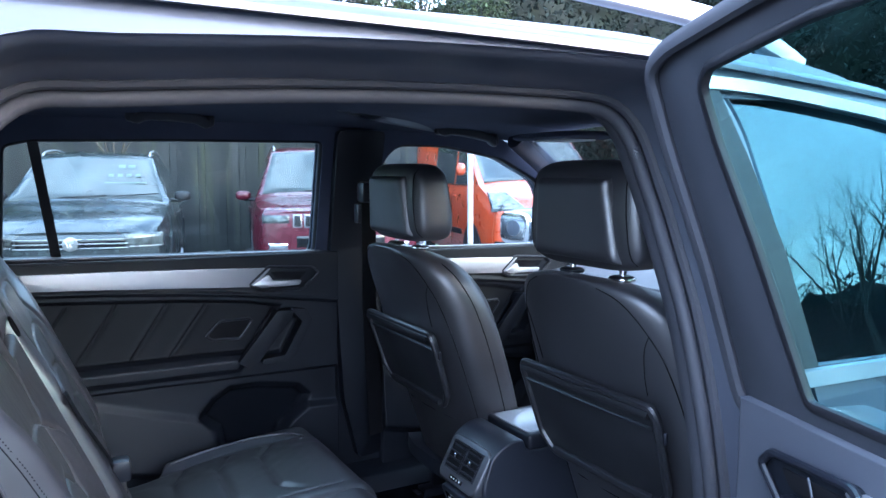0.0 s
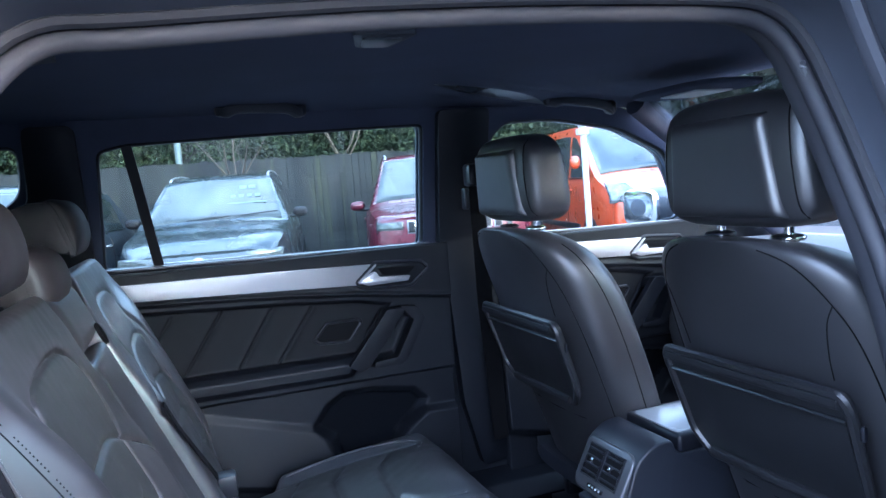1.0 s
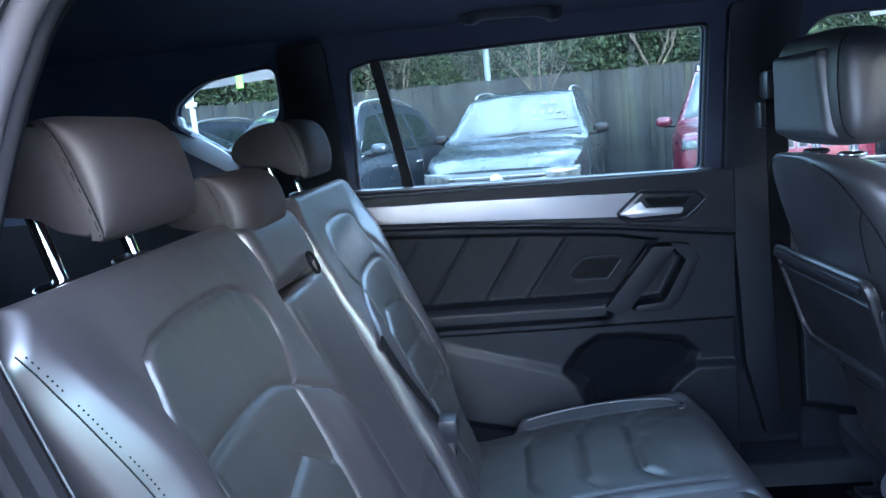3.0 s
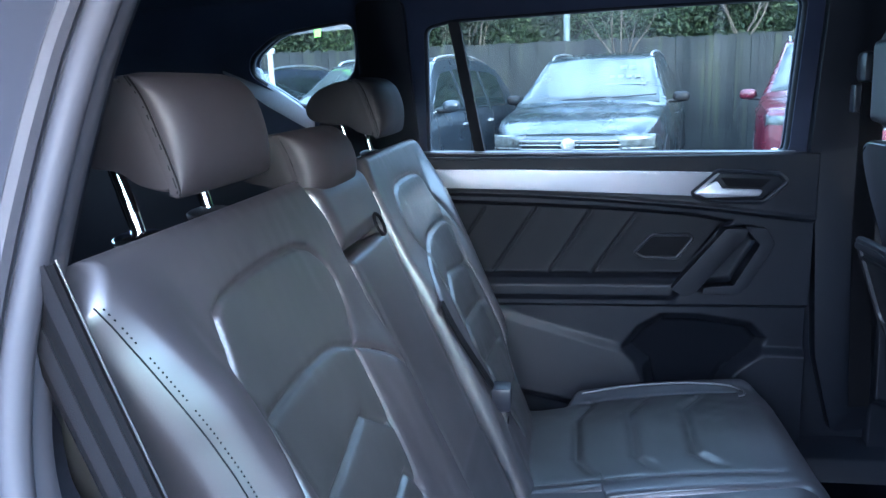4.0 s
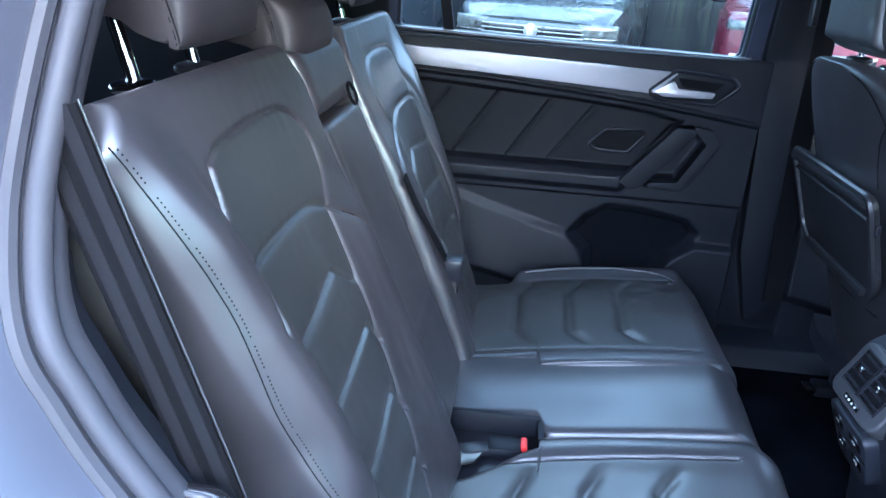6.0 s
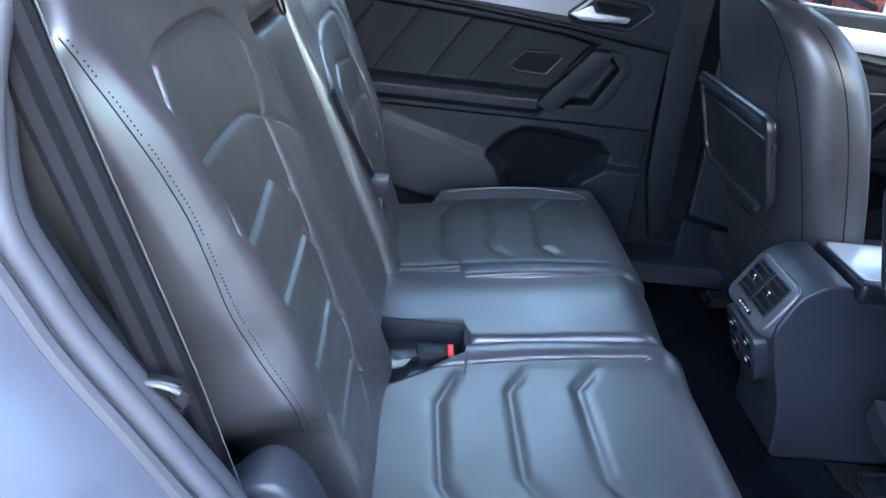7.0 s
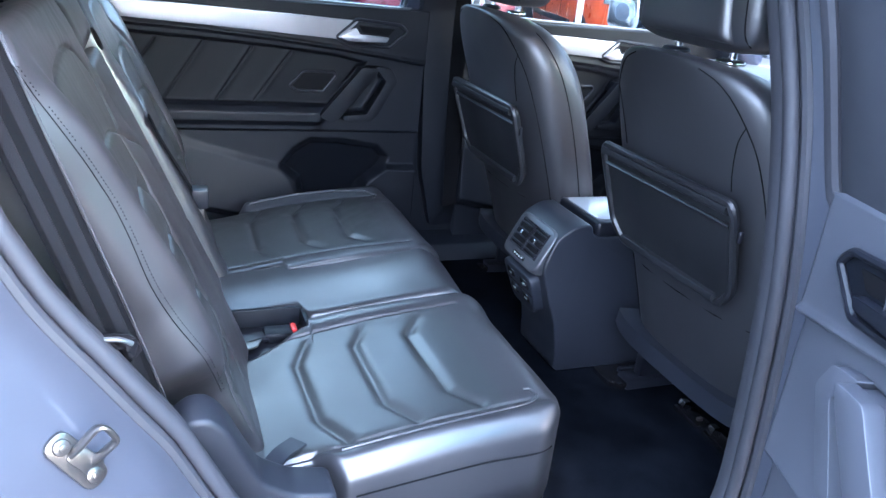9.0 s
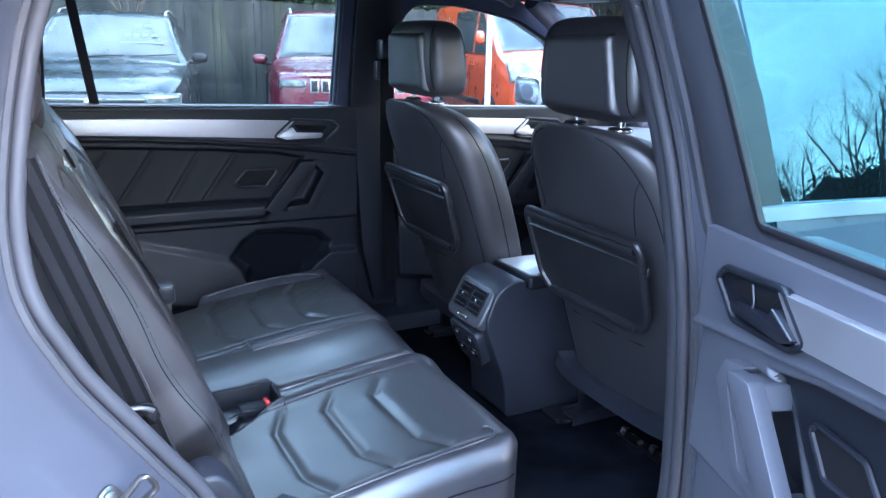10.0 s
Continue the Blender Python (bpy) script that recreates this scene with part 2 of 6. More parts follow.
def part(name, bm, material, parent=None, label="", smooth=40, m=None):
    """One mesh object from a bmesh, under a thing or a part, smooth but for edges sharper than that angle."""
    if m is not None:
        bm.transform(m)
    bmesh.ops.recalc_face_normals(bm, faces=bm.faces[:])
    for f in bm.faces:
        f.smooth = smooth > 0
    if 0 < smooth < 180:
        lim = radians(smooth)
        for e in bm.edges:
            if len(e.link_faces) == 2 and e.calc_face_angle(0.0) > lim:
                e.smooth = False
    me = bpy.data.meshes.new(name)
    bm.to_mesh(me)
    bm.free()
    me.materials.append(material)
    ob = new(name, me)
    if parent is not None:
        ob.parent = parent
    if label:
        tagged(ob, label)
    return ob


def bevel(bm, w, seg=2, angle=30):
    es = [e for e in bm.edges if len(e.link_faces) == 2 and e.calc_face_angle(0) > radians(angle)]
    if w > 0 and es:
        bmesh.ops.bevel(bm, geom=es, offset=w, segments=seg, profile=0.5, affect="EDGES", clamp_overlap=True)
    return bm


def rbox(x0, x1, y0, y1, z0, z1, r=0.005, seg=2):
    bm = bmesh.new()
    bmesh.ops.create_cube(bm, size=1.0)
    for v in bm.verts:
        v.co = Vector(((x0 + x1) / 2 + v.co.x * (x1 - x0), (y0 + y1) / 2 + v.co.y * (y1 - y0), (z0 + z1) / 2 + v.co.z * (z1 - z0)))
    return bevel(bm, r, seg)


def prism(poly, axis, a, b, r=0.004, seg=2):
    """A polygon, given in the two other axes in order, drawn out from a to b along axis."""
    bm = bmesh.new()
    put = {"x": lambda p, q: (q, p[0], p[1]), "y": lambda p, q: (p[0], q, p[1]), "z": lambda p, q: (p[0], p[1], q)}[axis]
    lo = [bm.verts.new(put(p, a)) for p in poly]
    hi = [bm.verts.new(put(p, b)) for p in poly]
    n = len(poly)
    bm.faces.new(lo)
    bm.faces.new(hi[::-1])
    for i in range(n):
        bm.faces.new((lo[i], lo[(i + 1) % n], hi[(i + 1) % n], hi[i]))
    bmesh.ops.recalc_face_normals(bm, faces=bm.faces[:])
    return bevel(bm, r, seg)


def loft(rings, caps=True):
    bm = bmesh.new()
    vs = [[bm.verts.new(p) for p in ring] for ring in rings]
    n = len(vs[0])
    for a, b in zip(vs, vs[1:]):
        for i in range(n):
            bm.faces.new((a[i], a[(i + 1) % n], b[(i + 1) % n], b[i]))
    if caps:
        bm.faces.new(vs[0][::-1])
        bm.faces.new(vs[-1])
    return bm


def spline(pts, k=8, closed=False):
    """Catmull-Rom through points."""
    P = [Vector(p) for p in pts]
    n = len(P)
    out = []
    for i in range(n if closed else n - 1):
        if closed:
            a, b, c, d = P[(i - 1) % n], P[i], P[(i + 1) % n], P[(i + 2) % n]
        else:
            a, b, c, d = P[max(i - 1, 0)], P[i], P[i + 1], P[min(i + 2, n - 1)]
        for j in range(k):
            t = j / k
            out.append(0.5 * ((2 * b) + (c - a) * t + (2 * a - 5 * b + 4 * c - d) * t * t + (3 * b - a - 3 * c + d) * t ** 3))
    if not closed:
        out.append(P[-1])
    return out


def sweep(pts, shape, closed=False, up=(0, 0, 1), k=0):
    """A closed 2D shape (side, up) swept along points."""
    P = spline(pts, k, closed) if k else [Vector(p) for p in pts]
    n = len(P)
    rings = []
    for i, p in enumerate(P):
        if closed:
            d = P[(i + 1) % n] - P[(i - 1) % n]
        else:
            d = P[min(i + 1, n - 1)] - P[max(i - 1, 0)]
        d.normalize()
        s = d.cross(Vector(up))
        if s.length < 1e-4:
            s = d.cross(Vector((0.3, 1, 0)))
        s.normalize()
        u = s.cross(d)
        rings.append([p + s * a + u * b for a, b in shape])
    if not closed:
        return loft(rings)
    bm = loft(rings + [rings[0]], caps=False)
    bmesh.ops.remove_doubles(bm, verts=bm.verts[:], dist=1e-6)
    return bm


def oval(a, b=None, n=10, e=2.0):
    b = a if b is None else b
    out = []
    for i in range(n):
        t = 2 * math.pi * i / n
        c, s = math.cos(t), math.sin(t)
        out.append((a * math.copysign(abs(c) ** (2 / e), c), b * math.copysign(abs(s) ** (2 / e), s)))
    return out


def tube(pts, r, k=0, closed=False, n=8, up=(0, 0, 1)):
    return sweep(pts, oval(r, n=n), closed, up, k)


def blob(c, h, e=3.0, nu=24, nv=14, warp=None):
    """A rounded block (superellipsoid) about c with half sizes h."""
    bm = bmesh.new()
    f = lambda w, q: math.copysign(abs(w) ** (2 / q), w)
    rows = []
    for j in range(1, nv):
        p = -math.pi / 2 + math.pi * j / nv
        row = []
        for i in range(nu):
            t = 2 * math.pi * i / nu
            q = Vector((f(math.cos(p), e) * f(math.cos(t), e), f(math.cos(p), e) * f(math.sin(t), e), f(math.sin(p), e)))
            if warp:
                q = warp(q)
            row.append(bm.verts.new(Vector(c) + Vector((q.x * h[0], q.y * h[1], q.z * h[2]))))
        rows.append(row)
    for a, b in zip(rows, rows[1:]):
        for i in range(nu):
            bm.faces.new((a[i], a[(i + 1) % nu], b[(i + 1) % nu], b[i]))
    bm.faces.new(rows[0][::-1])
    bm.faces.new(rows[-1])
    return bm


def seg_dist(p, a, b):
    ax, ay, bx, by = *a, *b
    dx, dy = bx - ax, by - ay
    t = max(0.0, min(1.0, ((p[0] - ax) * dx + (p[1] - ay) * dy) / (dx * dx + dy * dy + 1e-12)))
    return math.hypot(p[0] - ax - t * dx, p[1] - ay - t * dy)


def line_dist(p, line):
    return min(seg_dist(p, a, b) for a, b in zip(line, line[1:]))


def pad(edge, v0, v1, place, height, thick, nu=40, nv=40, r=0.03):
    """An upholstered pad: edge(v) gives its two borders, place(u, v, h) the point, height(u, v) the swell; rounded all round by r."""
    bm = bmesh.new()
    drop = lambda d: 0.0 if d >= r else r * (1 - math.sqrt(max(0.0, 1 - (1 - d / r) ** 2)))
    ease = lambda i, n: 0.5 - 0.5 * math.cos(math.pi * i / n) if n else 0
    mix = lambda i, n: 0.55 * ease(i, n) + 0.45 * i / n
    rows = []
    for j in range(nv + 1):
        v = v0 + (v1 - v0) * mix(j, nv)
        a, b = edge(v)
        row = []
        for i in range(nu + 1):
            u = a + (b - a) * mix(i, nu)
            d1 = drop(min(u - a, b - u))
            d2 = drop(min(v - v0, v1 - v))
            row.append((u, v, height(u, v) - min(r, math.hypot(d1, d2)), -thick))
        rows.append(row)
    top = [[bm.verts.new(place(u, v, h)) for u, v, h, _ in row] for row in rows]
    for j in range(nv):
        for i in range(nu):
            bm.faces.new((top[j][i], top[j][i + 1], top[j + 1][i + 1], top[j + 1][i]))
    rim = [(0, i) for i in range(nu)] + [(j, nu) for j in range(nv)] + [(nv, i) for i in range(nu, 0, -1)] + [(j, 0) for j in range(nv, 0, -1)]
    n = len(rim)
    last = [top[j][i] for j, i in rim]
    for q in (0.12, 0.55, 1.0):
        ring = [bm.verts.new(place(rows[j][i][0], rows[j][i][1], rows[j][i][2] + (-thick - rows[j][i][2]) * q)) for j, i in rim]
        for k in range(n):
            bm.faces.new((last[k], ring[k], ring[(k + 1) % n], last[(k + 1) % n]))
        last = ring
    mid = bm.verts.new(sum((v.co for v in last), Vector()) / n)
    for k in range(n):
        bm.faces.new((last[k], mid, last[(k + 1) % n]))
    return bm


def sheet(outline, holes, place, thick, r=0.0, cuts=()):
    """A panel with holes: outlines in (u, v), place(u, v, h) the point; it has thickness."""
    bm = bmesh.new()
    es = []
    for loop in [outline] + list(holes):
        vs = [bm.verts.new((p[0], p[1], 0)) for p in loop]
        es += [bm.edges.new((vs[i], vs[(i + 1) % len(vs)])) for i in range(len(vs))]
    bmesh.ops.triangle_fill(bm, edges=es, use_beauty=True, use_dissolve=False)
    for axis, at in cuts:
        no = (1, 0, 0) if axis == 0 else (0, 1, 0)
        bmesh.ops.bisect_plane(bm, geom=bm.verts[:] + bm.edges[:] + bm.faces[:], plane_co=(at * no[0], at * no[1], 0), plane_no=no)
    bmesh.ops.recalc_face_normals(bm, faces=bm.faces[:])
    geo = bmesh.ops.extrude_face_region(bm, geom=bm.faces[:], use_keep_orig=True)
    for v in [g for g in geo["geom"] if isinstance(g, bmesh.types.BMVert)]:
        v.co.z = 1.0
    for v in bm.verts:
        v.co = Vector(place(v.co.x, v.co.y, thick * v.co.z))
    bmesh.ops.recalc_face_normals(bm, faces=bm.faces[:])
    return bevel(bm, r, 2) if r else bm


def dense(loop, step=0.06):
    """More points along a closed outline."""
    out = []
    for a, b in zip(loop, loop[1:] + loop[:1]):
        n = max(1, int(math.hypot(b[0] - a[0], b[1] - a[1]) / step))
        out += [(a[0] + (b[0] - a[0]) * i / n, a[1] + (b[1] - a[1]) * i / n) for i in range(n)]
    return out


def rounded(loop, r=0.03, k=4):
    """An outline with rounded corners."""
    out, n = [], len(loop)
    for i in range(n):
        p = Vector(loop[i])
        a, b = Vector(loop[i - 1]) - p, Vector(loop[(i + 1) % n]) - p
        q = min(r, a.length * 0.45, b.length * 0.45)
        s, e = p + a.normalized() * q, p + b.normalized() * q
        for j in range(k + 1):
            t = j / k
            out.append(tuple((1 - t) ** 2 * s + 2 * t * (1 - t) * p + t * t * e))
    return out


def join(*bms):
    out = bmesh.new()
    for b in bms:
        me = bpy.data.meshes.new("tmp")
        b.to_mesh(me)
        b.free()
        out.from_mesh(me)
        bpy.data.meshes.remove(me)
    return out


def inlay(ob, mt, test):
    """Gives the faces that pass the test the second material."""
    ob.data.materials.append(mt)
    for f in ob.data.polygons:
        if test(f.center):
            f.material_index = 1

# ---- the car: shell ----
def far_y(z):
    return 0.80 - max(0.0, z - 1.17) * 0.3


def near_y(z):
    return -0.90 + max(0.0, z - 1.10) * 0.28 + max(0.0, 0.75 - z) * 0.05


# the rear door's opening on the camera's side, in x and z
OPENING = [(0.11, 1.51), (0.34, 1.527), (0.571, 1.535), (0.801, 1.536), (0.873, 1.524), (0.907, 1.485), (0.923, 1.422), (0.94, 1.324), (0.956, 1.16), (0.985, 0.918), (1.016, 0.619), (1.016, 0.463), (0.977, 0.399), (0.831, 0.385), (0.538, 0.385), (0.352, 0.399), (0.26, 0.475), (0.178, 0.615), (0.115, 0.74), (0.092, 0.785), (0.058, 0.835), (0.023, 0.888), (-0.009, 0.935), (-0.034, 0.975), (-0.055, 1.018), (-0.073, 1.058), (-0.085, 1.098), (-0.089, 1.145), (-0.088, 1.185), (-0.08, 1.245), (-0.069, 1.305), (-0.056, 1.362), (-0.041, 1.412), (-0.018, 1.462), (0.03, 1.503)]
def seal_y(z):
    """The opening leans inwards above the waist."""
    return -0.735 + 0.31 * max(0.0, z - 1.06)


SEAL = spline([(x, seal_y(z), z) for x, z in OPENING], 4, closed=True)


def broad(p):
    """How far the painted post widens: 1 along the rear edge, 0 along roof and front."""
    t = max(0.0, min(1.0, (0.34 - p.x) / 0.2)) * max(0.0, min(1.0, (1.50 - p.z) / 0.2))
    return t * t * (3 - 2 * t)


def ring_out(path, d, dy=0.0, d_rear=None):
    """The opening's outline moved outwards by d in its plane (by d_rear at the broad rear post) and by dy across."""
    n, out = len(path), []
    for i, p in enumerate(path):
        t = path[(i + 1) % n] - path[i - 1]
        s = Vector((-t.z, 0, t.x)).normalized()
        q = p + s * (d if d_rear is None else d + (d_rear - d) * broad(p))
        out.append(Vector((q.x, p.y + dy, q.z)))
    return out


def strips(loops):
    bm = bmesh.new()
    vs = [[bm.verts.new(p) for p in loop] for loop in loops]
    n = len(vs[0])
    for a, b in zip(vs, vs[1:] + vs[:1]):
        for i in range(n):
            bm.faces.new((a[i], a[(i + 1) % n], b[(i + 1) % n], b[i]))
    return bm


car_body = thing("suv_body", "slate blue metallic family car body with open rear door", "car", kind="structure")

def on_skin(path, k, k_rear=None):
    return [Vector((p.x, near_y(p.z) + (k if k_rear is None else k + (k_rear - k) * broad(p)), p.z)) for p in path]


jamb = part("door_jamb", strips([ring_out(SEAL, 0.0, 0.015), ring_out(SEAL, 0.012, -0.007), ring_out(SEAL, 0.022, -0.030), ring_out(SEAL, 0.030, -0.080, 0.034),
                                 on_skin(ring_out(SEAL, 0.038, 0.0, 0.100), 0.035, 0.040), on_skin(ring_out(SEAL, 0.046, 0.0, 0.112), 0.008), on_skin(ring_out(SEAL, 0.055, 0.0, 0.122), 0.0),
                                 on_skin(ring_out(SEAL, 0.09, 0.0, 0.15), 0.03), ring_out(SEAL, 0.06, 0.015)]), PAINT, car_body, "painted door jamb", smooth=60)

# rubber seal round the opening: two lobes
part("door_seal", sweep(SEAL, oval(0.011, 0.012, 10), True, (0, 1, 0)), RUBBER, car_body, "black rubber door seal")
part("door_seal_lip", sweep([p + Vector((0, -0.014, 0)) for p in ring_out(SEAL, 0.017)], oval(0.009, 0.010, 8), True, (0, 1, 0)), RUBBER, car_body, "outer lip of the door seal")
part("inner_seal_trim", sweep([p + Vector((0, 0.025, 0)) for p in ring_out(SEAL, 0.003)], oval(0.007, 0.018, 8), True, (0, 1, 0)), RUBBER, car_body, "inner edge trim of the door opening")

# side skin on the camera's side, with the openings of the rear door and the front window
FWIN = [(1.02, 1.148), (1.19, 1.142), (1.60, 1.128), (2.05, 1.112), (2.12, 1.14), (1.95, 1.27), (1.72, 1.405), (1.50, 1.482), (1.33, 1.515), (1.20, 1.529), (1.09, 1.539), (0.918, 1.548), (0.955, 1.45), (0.995, 1.32)]
side = [(-1.5, 0.30), (2.9, 0.30), (2.95, 0.70), (2.80, 0.92), (2.35, 1.07), (2.12, 1.22), (1.90, 1.36), (1.70, 1.455), (1.5, 1.525), (1.34, 1.560), (1.22, 1.590), (1.1, 1.608), (0.9, 1.615), (0.4, 1.61), (0.0, 1.59), (-0.6, 1.56), (-1.1, 1.50), (-1.4, 1.1)]
hole = [(p.x, p.z) for p in ring_out(SEAL, 0.047, 0.0, 0.114)]
part("body_side", sheet(dense(side, 0.15), [hole, dense(FWIN, 0.1)], lambda x, z, h: (x, near_y(z) + (0.05 * max(0, x - 1.9) ** 2) + h, z), 0.025, cuts=[(1, z) for z in (0.6, 0.75, 0.9, 1.0, 1.1, 1.2, 1.35, 1.5)] + [(0, x) for x in (1.9, 2.1, 2.4, 2.7)]), PAINT, car_body, "slate blue body side", smooth=12)
part("front_door_glass", sheet(dense(FWIN, 0.1), [], lambda x, z, h: (x, near_y(z) + 0.012 + h, z), 0.004, cuts=[(1, 1.2), (1, 1.3), (1, 1.4)]), FRONTGLASS, car_body, "front door window reflecting the sky").visible_shadow = False
part("pillar_cover", sheet(dense([(0.85, 1.548), (0.916, 1.548), (0.953, 1.45), (0.993, 1.32), (1.018, 1.148), (0.955, 1.148), (0.93, 1.30), (0.885, 1.43)], 0.08), [], lambda x, z, h: (x, near_y(z) - 0.004 - h, z), 0.003), BLACKTRIM, car_body, "black pillar cover")
chrome_lo = [(x, near_y(z) - 0.006, z) for x, z in ((0.955, 1.136), (1.2, 1.130), (1.6, 1.116), (2.06, 1.10))]
part("window_strip", sweep(chrome_lo, [(-0.006, -0.012), (0.006, -0.012), (0.006, 0.012), (-0.006, 0.012)]), ALLOY, car_body, "bright strip below the front window")
chrome_hi = [(x, near_y(z) - 0.006, z) for x, z in ((0.84, 1.558), (0.96, 1.557), (1.09, 1.549), (1.2, 1.539), (1.33, 1.525), (1.50, 1.492), (1.73, 1.414), (1.97, 1.278), (2.14, 1.14))]
part("window_strip", sweep(chrome_hi, [(-0.006, -0.009), (0.006, -0.009), (0.006, 0.009), (-0.006, 0.009)], k=4), ALLOY, car_body, "bright strip above the front window")

# roof skin and rails
def roof_z(x, y):
    return 1.665 - 0.055 * (abs(y) / 0.78) ** 2.6 - 0.05 * max(0, x - 0.5) ** 2 - 0.03 * max(0, -0.2 - x) ** 2


roof_bm = pad(lambda v: (-0.78, 0.78), -1.25, 1.42, lambda u, v, h: (v, u, roof_z(v, u) + h), lambda u, v: 0.0, 0.02, 30, 20, 0.012)
roof_bm.verts.ensure_lookup_table()
roof_bm.verts[-1].co.z = 1.650
part("roof", roof_bm, PAINT, car_body, "slate blue roof skin", smooth=60)
for s in (-1, 1):
    rail = [(-1.05, s * 0.70, 1.60), (-0.95, s * 0.70, 1.652), (-0.3, s * 0.71, 1.69), (0.4, s * 0.715, 1.695), (0.95, s * 0.71, 1.668), (1.12, s * 0.70, 1.64), (1.2, s * 0.70, 1.61)]
    part("roof_rail", sweep(rail, oval(0.014, 0.018, 10, 3), k=6), SILVER, car_body, "silver roof rail")

# far side wall: inner trim with the three windows
W_REAR = rounded([(-0.055, 1.185), (0.845, 1.168), (0.838, 1.527), (0.40, 1.522), (0.03, 1.512), (-0.035, 1.497)], 0.02, 3)
W_FRONT = rounded([(1.035, 1.165), (1.75, 1.145), (1.84, 1.17), (1.70, 1.40), (1.51, 1.485), (1.27, 1.523), (1.10, 1.522), (1.05, 1.47)], 0.04, 4)
W_QUART = rounded([(-0.205, 1.525), (-0.215, 1.395), (-0.37, 1.305), (-0.50, 1.40), (-0.49, 1.445), (-0.41, 1.50)], 0.04, 4)
wall_far = [(-1.35, 0.30), (2.3, 0.30), (2.3, 1.05), (1.86, 1.30), (1.62, 1.50), (1.4, 1.585), (-0.9, 1.585), (-1.25, 1.45), (-1.35, 1.1)]
inlay(part("side_trim_far", sheet(dense(wall_far, 0.2), [dense(W_REAR, 0.1), dense(W_FRONT, 0.1), W_QUART], lambda x, z, h: (x, far_y(z) + h, z), 0.05, cuts=[(1, 1.17), (1, 1.35)]), PLASTIC, car_body, "dark inner side trim", smooth=30), HEADLINER, lambda q: q.z > 1.17)
part("side_skin_far", sheet(dense(wall_far, 0.2), [dense(W_REAR, 0.1), dense(W_FRONT, 0.1), W_QUART], lambda x, z, h: (x, far_y(z) + 0.055 + (0.05 if z < 1.16 else 0.012) + h, z), 0.01), PAINT, car_body, "slate blue far body side", smooth=30)
for nm, w, g in (("rear_window", W_REAR, PRIVACY), ("front_window", W_FRONT, WINGLASS), ("quarter_window", W_QUART, PRIVACY)):
    o = part(nm, sheet(dense(w, 0.2), [], lambda x, z, h: (x, far_y(z) + 0.032 + h, z), 0.004), g, car_body, "clear window glass")
    o.visible_shadow = False
for w in (W_REAR, W_FRONT, W_QUART):
    part("window_gasket", sweep([(x, far_y(z) + 0.02, z) for x, z in dense(w, 0.15)], oval(0.007, 0.014, 8), True, (0, 1, 0)), BLACKTRIM, car_body, "black window gasket")
part("window_divider", sweep([(0.085, far_y(1.18) + 0.024, 1.175), (0.035, far_y(1.52) + 0.024, 1.525)], [(-0.013, -0.016), (0.013, -0.016), (0.013, 0.016), (-0.013, 0.016)], up=(0, 1, 0)), BLACKTRIM, car_body, "black window divider post")

# far middle pillar with its belt
BP = rounded([(0.872, 1.56), (1.03, 1.56), (1.03, 1.20), (1.08, 1.0), (1.12, 0.45), (0.98, 0.45), (0.925, 0.66), (0.905, 1.0), (0.885, 1.17)], 0.02, 3)
part("middle_pillar", sheet(dense(BP, 0.12), [], lambda x, z, h: (x, far_y(z) - 0.055 + 0.15 * max(0, 0.6 - z) + h + 0.02 * abs(x - 0.97) / 0.08, z), 0.05, 0.006), PLASTIC, car_body, "black middle pillar trim", smooth=30)
part("belt_guide", rbox(0.93, 0.99, 0.60, 0.655, 1.335, 1.40, 0.012), PLASTIC_S, car_body, "belt guide on the middle pillar")
part("pillar_belt", sweep([(0.962, 0.628, 1.36), (0.985, 0.68, 1.0), (1.02, 0.71, 0.55)], [(-0.024, -0.002), (0.024, -0.002), (0.024, 0.002), (-0.024, 0.002)], up=(0, 1, 0)), WEBBING, car_body, "black seat belt hanging on the pillar")
part("pillar_belt_slot", rbox(0.925, 0.94, 0.63, 0.66, 1.27, 1.33, 0.004), PLASTIC_S, car_body)

# far rear pillar trim behind the door window
CP = rounded([(-0.075, 1.56), (-0.19, 1.56), (-0.20, 1.38), (-0.33, 1.27), (-0.33, 0.75), (-0.02, 0.75), (-0.07, 1.17)], 0.02, 3)
part("rear_pillar", sheet(dense(CP, 0.12), [], lambda x, z, h: (x, far_y(z) - 0.03 + h, z), 0.028, 0.005), PLASTIC, car_body, "black rear pillar trim", smooth=30)

part("quarter_sill", sheet(dense(rounded([(-0.555, 1.455), (-0.486, 1.415), (-0.474, 1.387), (-0.42, 1.350), (-0.345, 1.297), (-0.335, 1.255), (-0.376, 1.277), (-0.453, 1.323), (-0.505, 1.360), (-0.57, 1.41)], 0.006, 3), 0.03), [], lambda x, z, h: (x, 0.712 + 0.8 * (z - 1.277 + 0.62 * (x + 0.376)) + h, z), 0.02, 0.005), SILL_LIT, car_body, "sill below the quarter window, paled for sky light", smooth=30)

# headliner, one mesh, arched
def lin_z(x, y):
    return 1.605 - 0.035 * (abs(y) / 0.70) ** 3 - 0.032 * max(0, x - 0.6) ** 2 - 0.03 * max(0, -0.3 - x) ** 2


lin_bm = pad(lambda v: (-0.705, 0.705), -1.2, 1.62, lambda u, v, h: (v, u, lin_z(v, u) - h), lambda u, v: 0.0, 0.02, 40, 36, 0.01)
lin_bm.verts.ensure_lookup_table()
lin_bm.verts[-1].co.z = 1.632
tagged(part("ceiling", lin_bm, HEADLINER, None), "black cloth car headliner", "ceiling", kind="structure")

